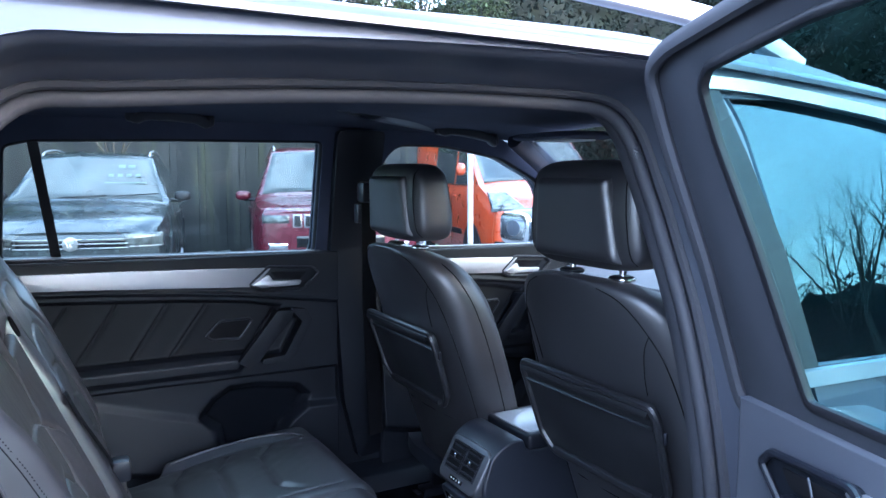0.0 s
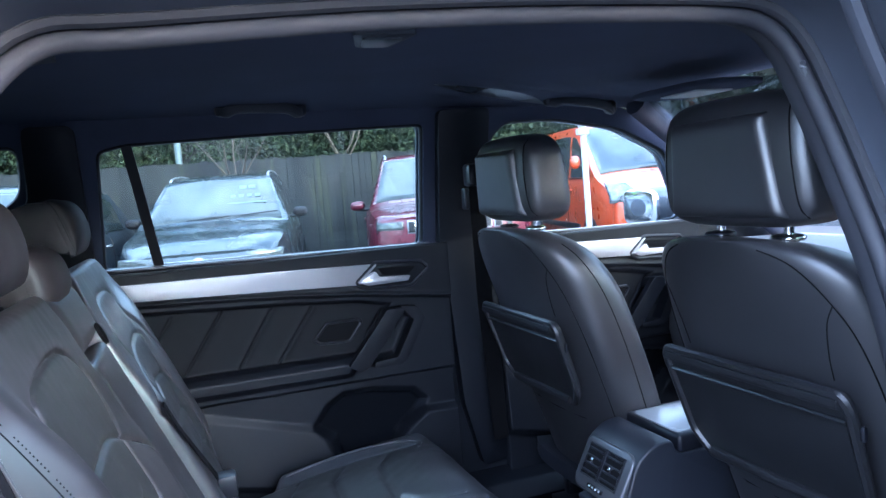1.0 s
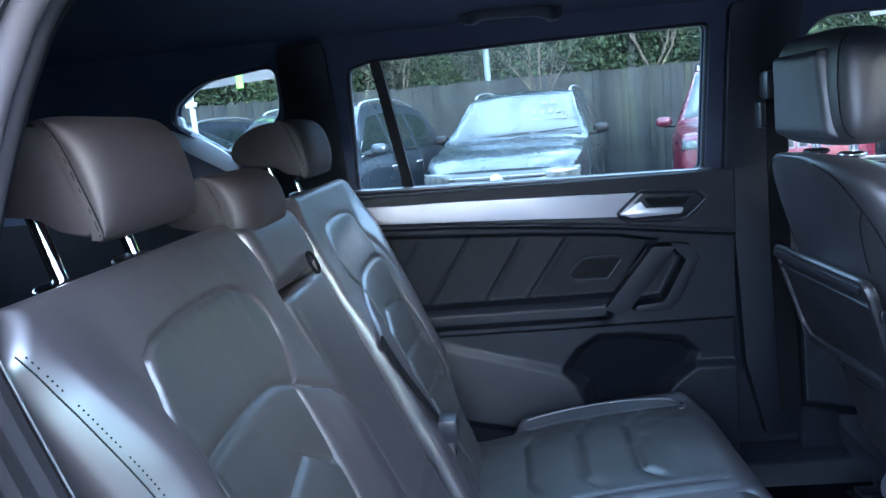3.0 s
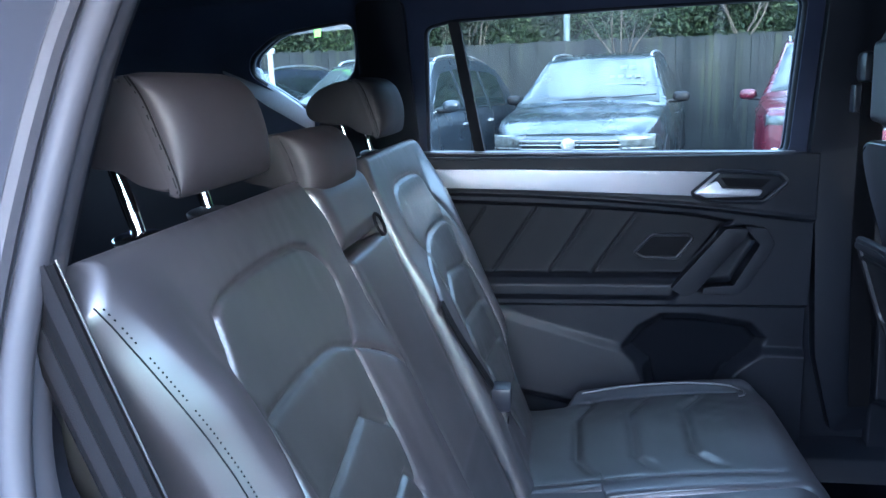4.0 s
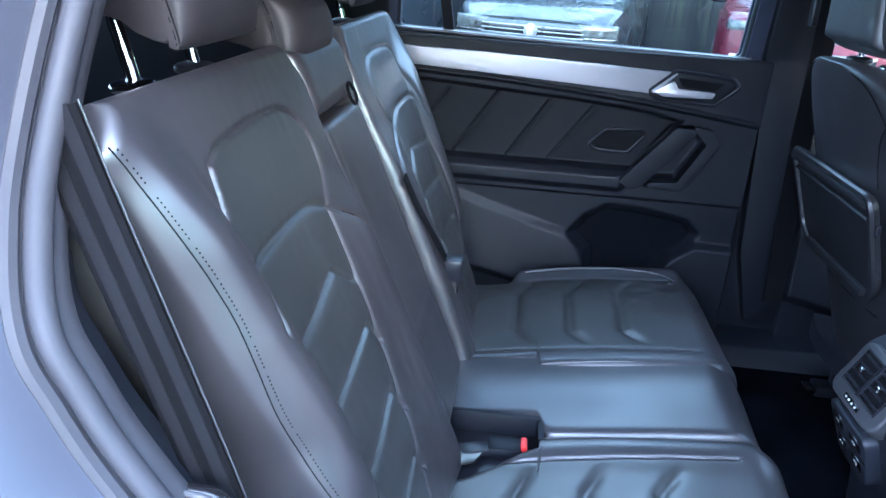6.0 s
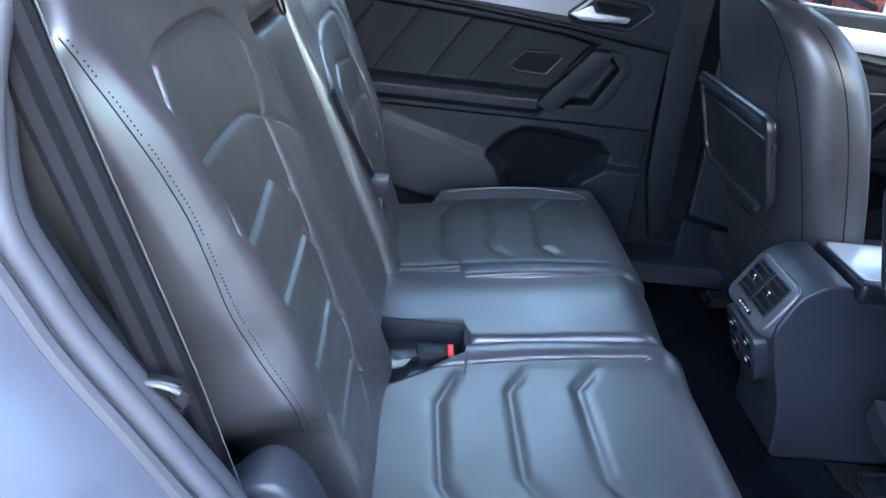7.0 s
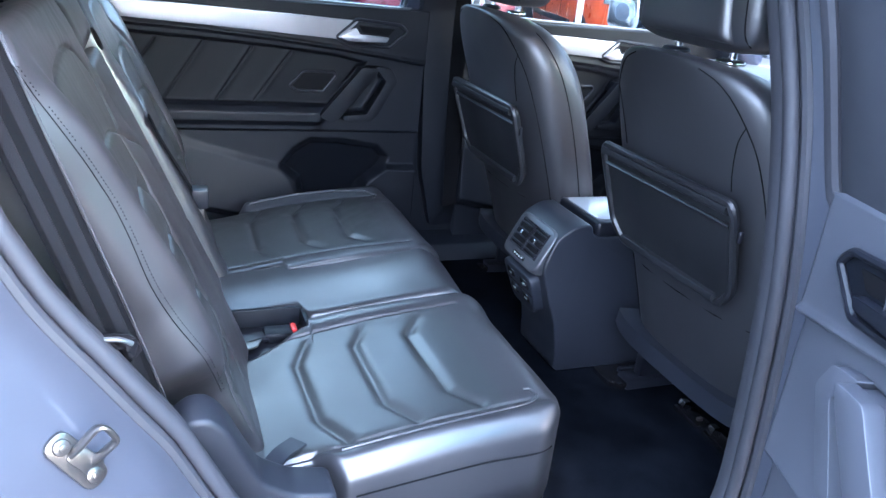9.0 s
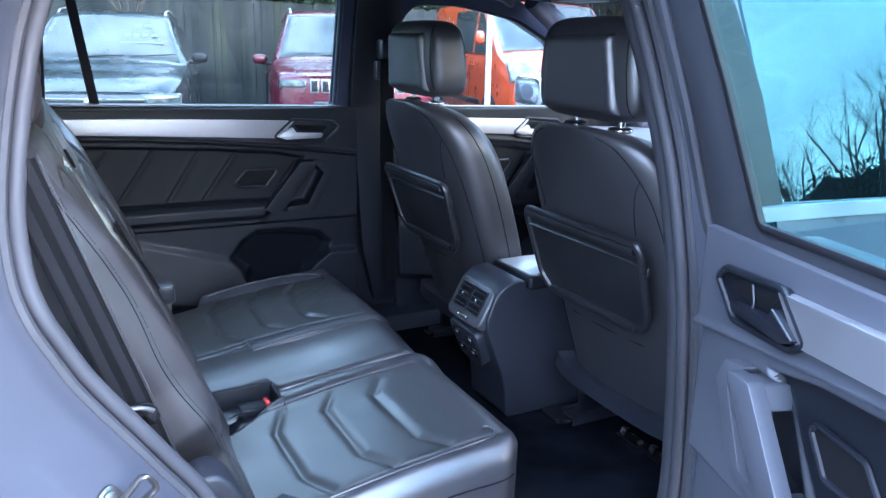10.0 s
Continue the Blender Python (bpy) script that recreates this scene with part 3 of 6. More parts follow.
# floor, sills, tailgate, cargo floor, bulkhead
floor = part("floor", join(rbox(0.15, 2.3, -0.80, 0.84, 0.28, 0.355, 0.01), rbox(-1.3, 0.12, -0.80, 0.84, 0.55, 0.60, 0.01), rbox(0.10, 0.16, -0.8, 0.84, 0.3, 0.58, 0.01)), CARPET, None)
tagged(floor, "black carpeted car floor", "floor", kind="structure")
part("sill_trim", prism([(-0.845, 0.30), (-0.845, 0.385), (-0.80, 0.405), (-0.70, 0.40), (-0.66, 0.355), (-0.66, 0.30)], "x", 0.28, 1.0, 0.006), PLASTIC, car_body, "black sill trim")
part("sill_trim", prism([(0.86, 0.30), (0.86, 0.42), (0.80, 0.425), (0.72, 0.40), (0.68, 0.355), (0.68, 0.30)], "x", 0.60, 1.9, 0.006), PLASTIC, car_body, "black sill trim")
part("tailgate", sheet([(-0.80, 0.35), (0.84, 0.35), (0.78, 1.58), (-0.74, 1.58)], [[(-0.62, 1.15), (0.64, 1.15), (0.56, 1.48), (-0.54, 1.48)]], lambda y, z, h: (-1.30 + max(0, z - 1.1) * 0.35 - h, y, z), 0.05), PLASTIC, car_body, "black tailgate trim")
o = part("tailgate_glass", sheet([(-0.62, 1.15), (0.64, 1.15), (0.56, 1.48), (-0.54, 1.48)], [], lambda y, z, h: (-1.32 + max(0, z - 1.1) * 0.35 - h, y, z), 0.004), REARGLASS, car_body)
o.visible_shadow = False
# camera-side inner trim round the cargo bay
part("cargo_trim", sheet(dense([(-1.3, 0.35), (0.02, 0.35), (0.06, 0.60), (-0.08, 0.86), (-0.15, 1.02), (-0.15, 1.15), (-0.10, 1.3), (-0.04, 1.45), (0.0, 1.56), (-1.1, 1.56)], 0.15), [], lambda x, z, h: (x, seal_y(z) + 0.045 - h, z), 0.02, cuts=[(1, 1.06)]), PLASTIC, car_body, "black cargo side trim")
post_line = [p for p in SEAL if p.x < 0.06 and p.z > 0.84]
post_line.sort(key=lambda p: p.z)
part("rear_pillar_trim", sweep([(p.x - 0.026, p.y + 0.043, p.z) for p in post_line if p.z > 1.10], [(-0.007, -0.035), (0.007, -0.035), (0.007, 0.03), (-0.007, 0.03)], up=(0, 1, 0)), PLASTIC, car_body, "black rear pillar trim")
part("rear_pillar_trim", sweep([(p.x - 0.026, p.y + 0.043, p.z) for p in post_line if p.z < 1.135], [(-0.007, -0.035), (0.007, -0.035), (0.007, 0.033), (-0.007, 0.033)], up=(0, 1, 0)), PLASTIC, car_body, "black lower pillar trim")
# camera-side middle pillar inside
NB = rounded([(0.89, 1.56), (1.00, 1.56), (1.06, 1.42), (1.09, 1.25), (1.11, 1.10), (1.14, 0.95), (1.16, 0.36), (1.035, 0.36), (1.030, 0.62), (1.000, 0.92), (0.972, 1.16), (0.958, 1.324), (0.944, 1.42), (0.930, 1.49)], 0.02, 3)
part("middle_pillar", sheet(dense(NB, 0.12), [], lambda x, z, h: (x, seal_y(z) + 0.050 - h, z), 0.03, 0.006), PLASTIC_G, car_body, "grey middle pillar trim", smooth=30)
part("side_trim_near", sheet(dense([(1.08, 0.30), (2.3, 0.30), (2.3, 1.05), (1.86, 1.12), (1.05, 1.13)], 0.2), [], lambda x, z, h: (x, -0.76 - h, z), 0.05), PLASTIC, car_body, "black front door trim")
# windscreen, its pillars and the dashboard
for s in (-1, 1):
    part("screen_pillar", sweep([(1.50, s * 0.60, 1.55), (1.72, s * 0.66, 1.42), (2.0, s * 0.71, 1.22), (2.2, s * 0.74, 1.08)], oval(0.04, 0.035, 10), up=(0, 1, 0), k=4), HEADLINER, car_body, "black screen pillar trim")
o = part("windscreen", pad(lambda v: (-0.66, 0.66), 0, 1, lambda u, v, h: (1.56 + 0.72 * v - 0.05 * (u / 0.66) ** 2, u * (1 + 0.12 * v), 1.555 - 0.45 * v + h), lambda u, v: 0.0, 0.005, 10, 6, 0.001), REARGLASS, car_body, "windscreen")
o.visible_shadow = False
dash = thing("dashboard", "soft grey dashboard with silver-edged air vents", "dashboard")
part("dash_body", loft([[Vector((1.74, y, 0.55)), Vector((1.68, y, 0.80)), Vector((1.70, y, 0.98)), Vector((1.76, y, 1.06 + b)), Vector((1.90, y, 1.085 + b)), Vector((2.28, y, 1.07)), Vector((2.28, y, 0.55))] for y, b in ((-0.73, 0.0), (-0.62, 0.01), (-0.5, 0.05), (-0.25, 0.05), (-0.12, 0.01), (0.3, 0.0), (0.74, 0.0))]), DASH, dash, smooth=30)
for y in (0.58, 0.10, -0.66):
    v = part("air_vent", rbox(1.672, 1.71, y - 0.075, y + 0.075, 0.985, 1.055, 0.01), GLOSSB, dash)
    part("vent_rim", sweep([(1.672, y - 0.08, 0.98), (1.672, y + 0.08, 0.98), (1.680, y + 0.085, 1.06), (1.680, y - 0.085, 1.06)], oval(0.006), True, (1, 0, 0)), SILVER, v, "silver vent rim")
    for k in range(4):
        part("vent_slat", rbox(1.668, 1.68, y - 0.07, y + 0.07, 0.995 + k * 0.015, 0.999 + k * 0.015, 0.001), PLASTIC_S, v)
wheel = thing("steering_wheel", "black leather steering wheel", "steering wheel")
rim = [(1.50 + 0.185 * math.sin(a) * -0.38, -0.38 + 0.185 * math.cos(a), 0.93 + 0.185 * math.sin(a) * 0.92) for a in (2 * math.pi * i / 28 for i in range(28))]
part("rim", tube(rim, 0.016, closed=True, up=(1, 0, 0.4)), LEATHER, wheel)
part("hub", blob((1.52, -0.38, 0.92), (0.035, 0.07, 0.06), 3), PLASTIC_S, wheel)
for y in (-1, 1):
    part("spoke", tube([(1.515, -0.38 + y * 0.05, 0.92), (1.50, -0.38 + y * 0.18, 0.94)], 0.013), SILVER, wheel)
part("column", tube([(1.53, -0.38, 0.91), (1.75, -0.38, 0.84)], 0.05, n=12), PLASTIC, wheel)

# far-side mirror outside
mirror = thing("door_mirror", "slate blue door mirror outside the far front door", "mirror")
part("shell", blob((1.90, 1.06, 1.20), (0.10, 0.125, 0.085), 2.8), PAINT, mirror)
part("mirror_glass", blob((1.815, 1.06, 1.20), (0.012, 0.11, 0.07), 4), CHROME, mirror, "mirror glass")
part("foot", tube([(1.88, 0.88, 1.13), (1.89, 0.98, 1.15)], 0.03), BLACKTRIM, mirror)

# overhead: grab handles, sun visor, belt hook, reading lamp
def grab_handle(x0, x1, y, z0, z1):
    g = thing("grab_handle", "black folding grab handle on the headliner edge", "grab handle", "ceiling grab handles")
    q = lambda k: z0 + (z1 - z0) * k
    part("bar", sweep([(x0, y + 0.03, q(0) + 0.03), (x0 + 0.01, y, q(0) - 0.004), (x0 + 0.045, y - 0.012, q(0.2) + 0.006), (x1 - 0.045, y - 0.012, q(0.8) + 0.006), (x1 - 0.01, y, q(1) - 0.004), (x1, y + 0.03, q(1) + 0.03)], oval(0.011, 0.014, 10, 3), k=5), PLASTIC_G, g)
    for x, k in ((x0, 0), (x1, 1)):
        part("mount", blob((x + (0.006 if k == 0 else -0.006), y + 0.012, q(k) + 0.006), (0.020, 0.014, 0.020), 3), PLASTIC_G, g)
    return g


grab_handle(1.205, 1.42, 0.60, 1.565, 1.535)
grab_handle(0.27, 0.475, 0.60, 1.574, 1.566)
visor = thing("sun_visor", "folded dark sun visor with a pale label", "sun visor")
part("board", blob((1.39, 0.19, 1.534), (0.10, 0.17, 0.011), 4), HEADLINER, visor)
part("label", rbox(1.325, 1.43, 0.10, 0.24, 1.5195, 1.5245, 0.0), LABELW, visor, "pale visor label")
lamp = thing("ceiling_lamp", "small unlit reading lamp on the headliner", "lamp")
part("housing", prism(rounded([(0.42, -0.22), (0.53, -0.22), (0.51, -0.11), (0.45, -0.11)], 0.015, 3), "z", 1.590, 1.606, 0.004), PLASTIC_G, lamp)
part("lens", prism(rounded([(0.44, -0.20), (0.51, -0.20), (0.50, -0.13), (0.455, -0.13)], 0.01, 3), "z", 1.5865, 1.592, 0.002), SATIN, lamp, "unlit grey lens")
hook = thing("belt_guide", "pale plastic belt guide on the middle pillar", "belt guide")
part("guide", tube([(x + 0.082, y + 0.045, z + 0.006) for x, y, z in ((0.842, -0.655, 1.448), (0.836, -0.658, 1.462), (0.828, -0.664, 1.458), (0.834, -0.664, 1.437), (0.846, -0.66, 1.418), (0.858, -0.654, 1.421), (0.850, -0.654, 1.436))], 0.0045, k=4, n=8), SATIN, hook)
part("bonnet", pad(lambda v: (-0.80 + 0.06 * (v - 2.2), 0.80 - 0.06 * (v - 2.2)), 2.18, 3.25, lambda u, v, h: (v, u, 1.065 - 0.13 * (v - 2.18) ** 1.4 - 0.07 * (u / 0.8) ** 4 + 0.012 * math.cos(u * 7) + h), lambda u, v: 0.0, 0.02, 24, 16, 0.01), PAINT, car_body, "slate blue bonnet", smooth=60)

# striker on the rear door post
striker = thing("door_striker", "zinc-plated door striker bolted to the painted post", "striker")
SN = Vector((0.47, -0.83, 0.31)).normalized()
SZ = Vector((-0.027, 0.0, 0.037))
SZ = (SZ - SN * SZ.dot(SN)).normalized()
SX = (-SN).cross(SZ)
SM = Matrix.Translation(Vector((-0.011, -0.832, 0.833)) + SN * 0.003) @ Matrix((SX, -SN, SZ)).transposed().to_4x4() @ Matrix.Diagonal((0.86, 0.86, 0.86, 1))
part("plate", prism(rounded([(-0.017, -0.043), (0.017, -0.043), (0.017, 0.043), (-0.017, 0.043)], 0.0165, 6), "y", -0.004, 0.004, 0.0015), STEEL, striker, m=SM)
for s in (-1, 1):
    part("bolt", join(prism([(0.0105 * math.cos(a), s * 0.028 + 0.0105 * math.sin(a)) for a in (2 * math.pi * i / 14 for i in range(14))], "y", -0.010, -0.003, 0.002),
                      prism([(0.005 * math.cos(a), s * 0.028 + 0.005 * math.sin(a)) for a in (math.pi * i / 3 for i in range(6))], "y", -0.0125, -0.009, 0.0005)), STEEL, striker, m=SM)
part("loop", sweep([(0.000, -0.003, 0.012), (0.012, -0.020, 0.018), (0.030, -0.038, 0.027), (0.038, -0.044, 0.026), (0.041, -0.045, 0.018), (0.040, -0.044, 0.004), (0.036, -0.040, -0.002), (0.026, -0.030, -0.006), (0.010, -0.003, -0.016)], oval(0.0036, 0.0062, 10, 3), up=(0, 1, 0), k=3), STEEL, striker, m=SM)
part("loop_foot", prism(rounded([(-0.004, -0.030), (0.020, -0.026), (0.016, 0.018), (-0.008, 0.014)], 0.006, 3), "y", -0.008, -0.002, 0.002), STEEL, striker, m=SM)

# ---- rear doors, in their own frame: l from the hinge rearwards, d inwards, z up ----
def poly_sdf(X, Z, poly):
    """Signed distance of grid points to a polygon, negative inside."""
    d = np.full(X.shape, 1e9)
    odd = np.zeros(X.shape, bool)
    for (x0, z0), (x1, z1) in zip(poly, poly[1:] + poly[:1]):
        dx, dz = x1 - x0, z1 - z0
        k = np.clip(((X - x0) * dx + (Z - z0) * dz) / (dx * dx + dz * dz + 1e-12), 0, 1)
        d = np.minimum(d, np.hypot(X - x0 - k * dx, Z - z0 - k * dz))
        if z0 != z1:
            odd ^= ((z0 > Z) != (z1 > Z)) & (X < x0 + dx * (Z - z0) / dz)
    return np.where(odd, -d, d)


def door_face(door, M, rear, step, card_mat, near=False):
    """The inner face of a door: one moulded card, with strip, handle, grip and speaker fitted to it. x runs forwards, as for the rear door."""
    L = lambda x: 0.90 - x
    P = lambda poly, d0, d1, r=0.004, seg=2: prism([(L(x), z) for x, z in poly], "y", d0, d1, r, seg)
    put = lambda n, bm, mt, par=door, lab="", sm=35: part(n, bm, mt, par, lab, sm, m=M)
    xs = np.linspace(L(rear), 0.898, int((0.898 - L(rear)) / step))
    zs = np.linspace(0.36, 1.172, int(0.812 / step))
    X, Z = np.meshgrid(xs, zs)
    ease = lambda v, w: np.clip(v / w + 0.5, 0, 1) ** 2 * (3 - 2 * np.clip(v / w + 0.5, 0, 1))
    ledge = np.interp(X, (-0.10, 0.214, 0.416, 0.611, 0.889), (1.090, 1.077, 1.063, 1.045, 1.010))
    crest = np.interp(X, (-0.10, 0.215, 0.417, 0.613, 0.70), (1.069, 1.054, 1.043, 1.026, 1.008))
    H = 0.020 + 0.018 * ease(Z - 0.79, 0.010)
    H += 0.012 * ease(Z - ledge, 0.006) + 0.006 * np.exp(-((Z - ledge - 0.006) / 0.006) ** 2)
    # recessed pleated field
    field = ease(np.minimum(np.minimum(crest - Z, Z - 0.872), (0.700 - X) + (Z - 1.0) * 0.82), 0.012)
    H -= 0.018 * field
    for x0, z0, x1, z1 in ((0.229, 1.045, 0.113, 0.872), (0.365, 1.035, 0.260, 0.872), (0.478, 1.025, 0.370, 0.872), (0.098, 1.045, -0.02, 0.872)):
        k = np.clip(((X - x0) * (x1 - x0) + (Z - z0) * (z1 - z0)) / ((x1 - x0) ** 2 + (z1 - z0) ** 2), 0, 1)
        d = np.hypot(X - x0 - k * (x1 - x0), Z - z0 - k * (z1 - z0))
        H += field * (0.0025 * np.exp(-(d / 0.012) ** 2) - 0.0050 * np.exp(-(d / 0.0028) ** 2))
    # armrest, rounded, ending before the grip
    end = ease(0.585 - X + (Z - 0.84) * 0.5, 0.035)
    H += end * (0.008 * ease(0.869 - Z, 0.006) + 0.014 * ease(0.858 - Z, 0.024)) * ease(Z - 0.816, 0.018)
    H += end * 0.006 * ease(Z - 0.792, 0.005) * ease(0.815 - Z, 0.006)
    # hollow behind the grip
    hollow = -poly_sdf(X, Z, [(0.690, 0.985), (0.755, 0.985), (0.782, 0.955), (0.722, 0.848), (0.648, 0.840), (0.600, 0.858)])
    H -= 0.040 * ease(hollow, 0.034)
    # raised wedge, deep pocket and the pocket's front
    wedge = ease(-poly_sdf(X, Z, [(-0.06, 0.80), (0.142, 0.763), (0.20, 0.743), (0.461, 0.668), (0.49, 0.637), (0.53, 0.55), (0.40, 0.50), (0.05, 0.58), (-0.06, 0.66)]), 0.030)
    H += wedge * (0.006 + 0.12 * np.clip(0.80 - 0.2 * X - Z, 0, 0.2))
    pocket = -poly_sdf(X, Z, [(0.462, 0.672), (0.500, 0.722), (0.550, 0.752), (0.640, 0.752), (0.763, 0.733), (0.798, 0.70), (0.775, 0.663), (0.71, 0.61), (0.665, 0.50), (0.54, 0.50), (0.515, 0.63)])
    H -= 0.030 * ease(pocket, 0.034)
    H += 0.022 * ease(-poly_sdf(X, Z, [(0.96, 0.668), (0.80, 0.672), (0.735, 0.634), (0.70, 0.57), (0.685, 0.30), (0.96, 0.30)]), 0.024)
    H += 0.0004 * np.sin(X * 37 + Z * 21)
    nz, nx = X.shape
    vs = np.stack([L(X), H, Z], -1).reshape(-1, 3)
    rim = [i for i in range(nx)] + [j * nx + nx - 1 for j in range(1, nz)] + [(nz - 1) * nx + i for i in range(nx - 2, -1, -1)] + [j * nx for j in range(nz - 2, 0, -1)]
    back = vs[rim].copy()
    back[:, 1] = -0.03
    idx = np.arange((nz - 1) * nx).reshape(nz - 1, nx)[:, :-1].ravel()
    quads = np.stack([idx, idx + nx, idx + nx + 1, idx + 1], -1).tolist()
    n, o = len(rim), nx * nz
    quads += [(rim[k], rim[(k + 1) % n], o + (k + 1) % n, o + k) for k in range(n)]
    me = bpy.data.meshes.new("door_card")
    me.from_pydata([tuple(M @ Vector(v)) for v in np.concatenate([vs, back]).tolist()], [], quads)
    for mt in (card_mat, INSERT if not near else PLASTIC, POCKET_SHADE):
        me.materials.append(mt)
    # Pocket and near grip hollow: shade given by darker material.
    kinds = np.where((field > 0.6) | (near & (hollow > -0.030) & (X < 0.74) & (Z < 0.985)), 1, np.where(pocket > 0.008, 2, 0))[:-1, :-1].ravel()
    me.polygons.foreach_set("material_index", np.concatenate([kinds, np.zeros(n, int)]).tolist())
    me.polygons.foreach_set("use_smooth", [True] * len(me.polygons))
    card = new("door_card", me)
    card.parent = door
    tagged(card, "dark moulded door card with pleated field and armrest")
    # shoulder, weather strip paled for light falling in at the glass, silver strip
    put("shoulder", sweep([(0.005, 0.02, 1.150), (0.5, 0.02, 1.157), (rear, 0.02, 1.163)], [(-0.020, -0.02), (0.03, -0.02), (0.038, -0.008), (0.032, 0.008), (0.020, 0.014), (-0.020, 0.016)]), card_mat, lab="soft padded shoulder")
    put("weather_strip", sweep([(0.045, 0.000, 1.170), (0.5, 0.000, 1.177), (rear - 0.01, 0.000, 1.186)], oval(0.010, 0.006, 10, 3)), SATIN, lab="weather strip along the glass, paled for outside light")
    put("trim_strip", P(rounded([(L(rear), 1.150), (0.213, 1.146), (0.477, 1.139), (0.672, 1.132), (0.617, 1.077), (0.415, 1.087), (0.214, 1.096), (L(rear), 1.108)], 0.006), 0.045, 0.066, 0.004, 3), SILVER, lab="brushed silver trim strip")
    # handle: ring, cup, blade
    ring = rounded([(0.604, 1.084), (0.664, 1.137), (0.806, 1.128), (0.826, 1.108), (0.772, 1.060), (0.632, 1.066)], 0.008, 3)
    h = put("handle_bezel", tube([(L(p[0]), 0.062, p[1]) for p in ring], 0.0055, closed=True, up=(0, 1, 0)), PLASTIC_S, lab="satin black handle bezel")
    put("handle_cup", P(ring, 0.04, 0.058, 0.002), PLASTIC, h)
    # Dark plate laid on the cup in place of a shaded recess.
    put("cup_shade", P(rounded([(0.672, 1.121), (0.790, 1.115), (0.768, 1.094), (0.690, 1.098)], 0.006, 3), 0.055, 0.0595, 0.001), STITCH, h, "dark plate for the shade behind the handle")
    put("handle_blade", P(rounded([(0.614, 1.084), (0.650, 1.106), (0.664, 1.112), (0.676, 1.094), (0.768, 1.090), (0.760, 1.076), (0.64, 1.073)], 0.004), 0.058, 0.074, 0.003), PLASTIC_S if near else SILVER, h, "smooth release handle")
    # grip: a slanting angular bar and the bracket in front of it
    grip = put("pull_handle", P(rounded([(0.688, 0.998), (0.742, 0.996), (0.732, 0.974), (0.626, 0.842), (0.596, 0.826), (0.563, 0.846)], 0.007, 3), 0.054, 0.078, 0.007, 3), card_mat, lab="slanting pull handle")
    for foot in ([(0.690, 0.994), (0.738, 0.992), (0.729, 0.974), (0.708, 0.952), (0.672, 0.962)], [(0.568, 0.846), (0.598, 0.829), (0.624, 0.844), (0.636, 0.862), (0.596, 0.872)]):
        put("handle_mount", P(rounded(foot, 0.005, 3), 0.014, 0.060, 0.003), card_mat, grip)
    put("handle_bracket", P(rounded([(0.735, 1.000), (0.786, 0.994), (0.808, 0.956), (0.749, 0.848), (0.725, 0.826), (0.643, 0.829), (0.645, 0.844), (0.716, 0.850), (0.774, 0.955), (0.752, 0.978)], 0.006, 3), 0.010, 0.056, 0.005, 3), card_mat, grip, "bracket of the pull handle")
    # speaker
    tw = rounded([(0.478, 0.928), (0.519, 0.972), (0.612, 0.974), (0.620, 0.962), (0.581, 0.913), (0.496, 0.915)], 0.006, 3)
    t = put("speaker_frame", tube([(L(p[0]), 0.024, p[1]) for p in tw], 0.0045, closed=True, up=(0, 1, 0)), PLASTIC_S)
    put("speaker_grille", P(tw, 0.010, 0.0235, 0.0), STITCH, t, "dark speaker grille", 0)
    if near:
        put("bright_edge", tube([(L(0.612), 0.077, 1.087), (L(0.660), 0.077, 1.112)], 0.0016), SATIN, h, "bright edge of the handle")
        for x in (0.735,):
            put("cup_fin", sweep([(L(x), 0.062, 1.122), (L(x - 0.012), 0.064, 1.100), (L(x - 0.004), 0.062, 1.082)], oval(0.0022, 0.0012, 6), up=(0, 1, 0), k=4), CARDLIGHT, h, "pale fin in the handle cup")


door_far = thing("car_door", "closed rear car door with silver trim strip", "car door", "rear car doors")
# l = 0.90 - x, d = 0.785 - y
M_FAR = Matrix(((-1, 0, 0, 0.90), (0, -1, 0, 0.785), (0, 0, 1, 0), (0, 0, 0, 1)))
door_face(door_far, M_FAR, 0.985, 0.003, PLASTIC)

door_front = thing("car_door", "closed front car door with silver trim strip", "car door")
door_face(door_front, Matrix.Translation((0.925, 0.003, -0.012)) @ M_FAR, 0.755, 0.005, PLASTIC)

door_near = thing("car_door", "open rear car door with silver trim and tinted window", "car door", "rear car doors")
HINGE = Vector((0.835, -0.891, 0.0))
DL = Vector((-0.3387, -0.9409, 0))
DN = Vector((-0.9409, 0.3387, 0))
# the door hangs a little low and rises towards its lock
M_NEAR = Matrix(((DL.x, DN.x, 0, HINGE.x - 0.065 * DN.x), (DL.y, DN.y, 0, HINGE.y - 0.065 * DN.y), (0.028, 0, 1, -0.042), (0, 0, 0, 1)))
door_face(door_near, M_NEAR, 0.985, 0.003, CARD_LIT, True)
# outer skin, window frame and glass of the open door; lean: the upper part tips inwards
lean = lambda z: 0.03 + 0.32 * max(0.0, z - 1.15)
D_OUT = rounded([(0.0, 0.36), (0.62, 0.36), (0.80, 0.62), (1.01, 0.93), (1.02, 1.165), (-0.01, 1.155), (0.0, 0.60)], 0.03, 3)
part("door_skin", sheet(dense(D_OUT, 0.2), [], lambda l, z, h: (l, -0.03 - h, z), 0.10, 0.008), PAINT, door_near, "slate blue door skin", m=M_NEAR)
FR_OUT = [(-0.015, 1.15), (1.02, 1.165), (1.01, 1.36), (0.96, 1.49), (0.89, 1.57), (0.75, 1.605), (0.45, 1.632), (0.24, 1.632), (0.03, 1.618), (-0.03, 1.60), (-0.03, 1.50), (-0.012, 1.34)]
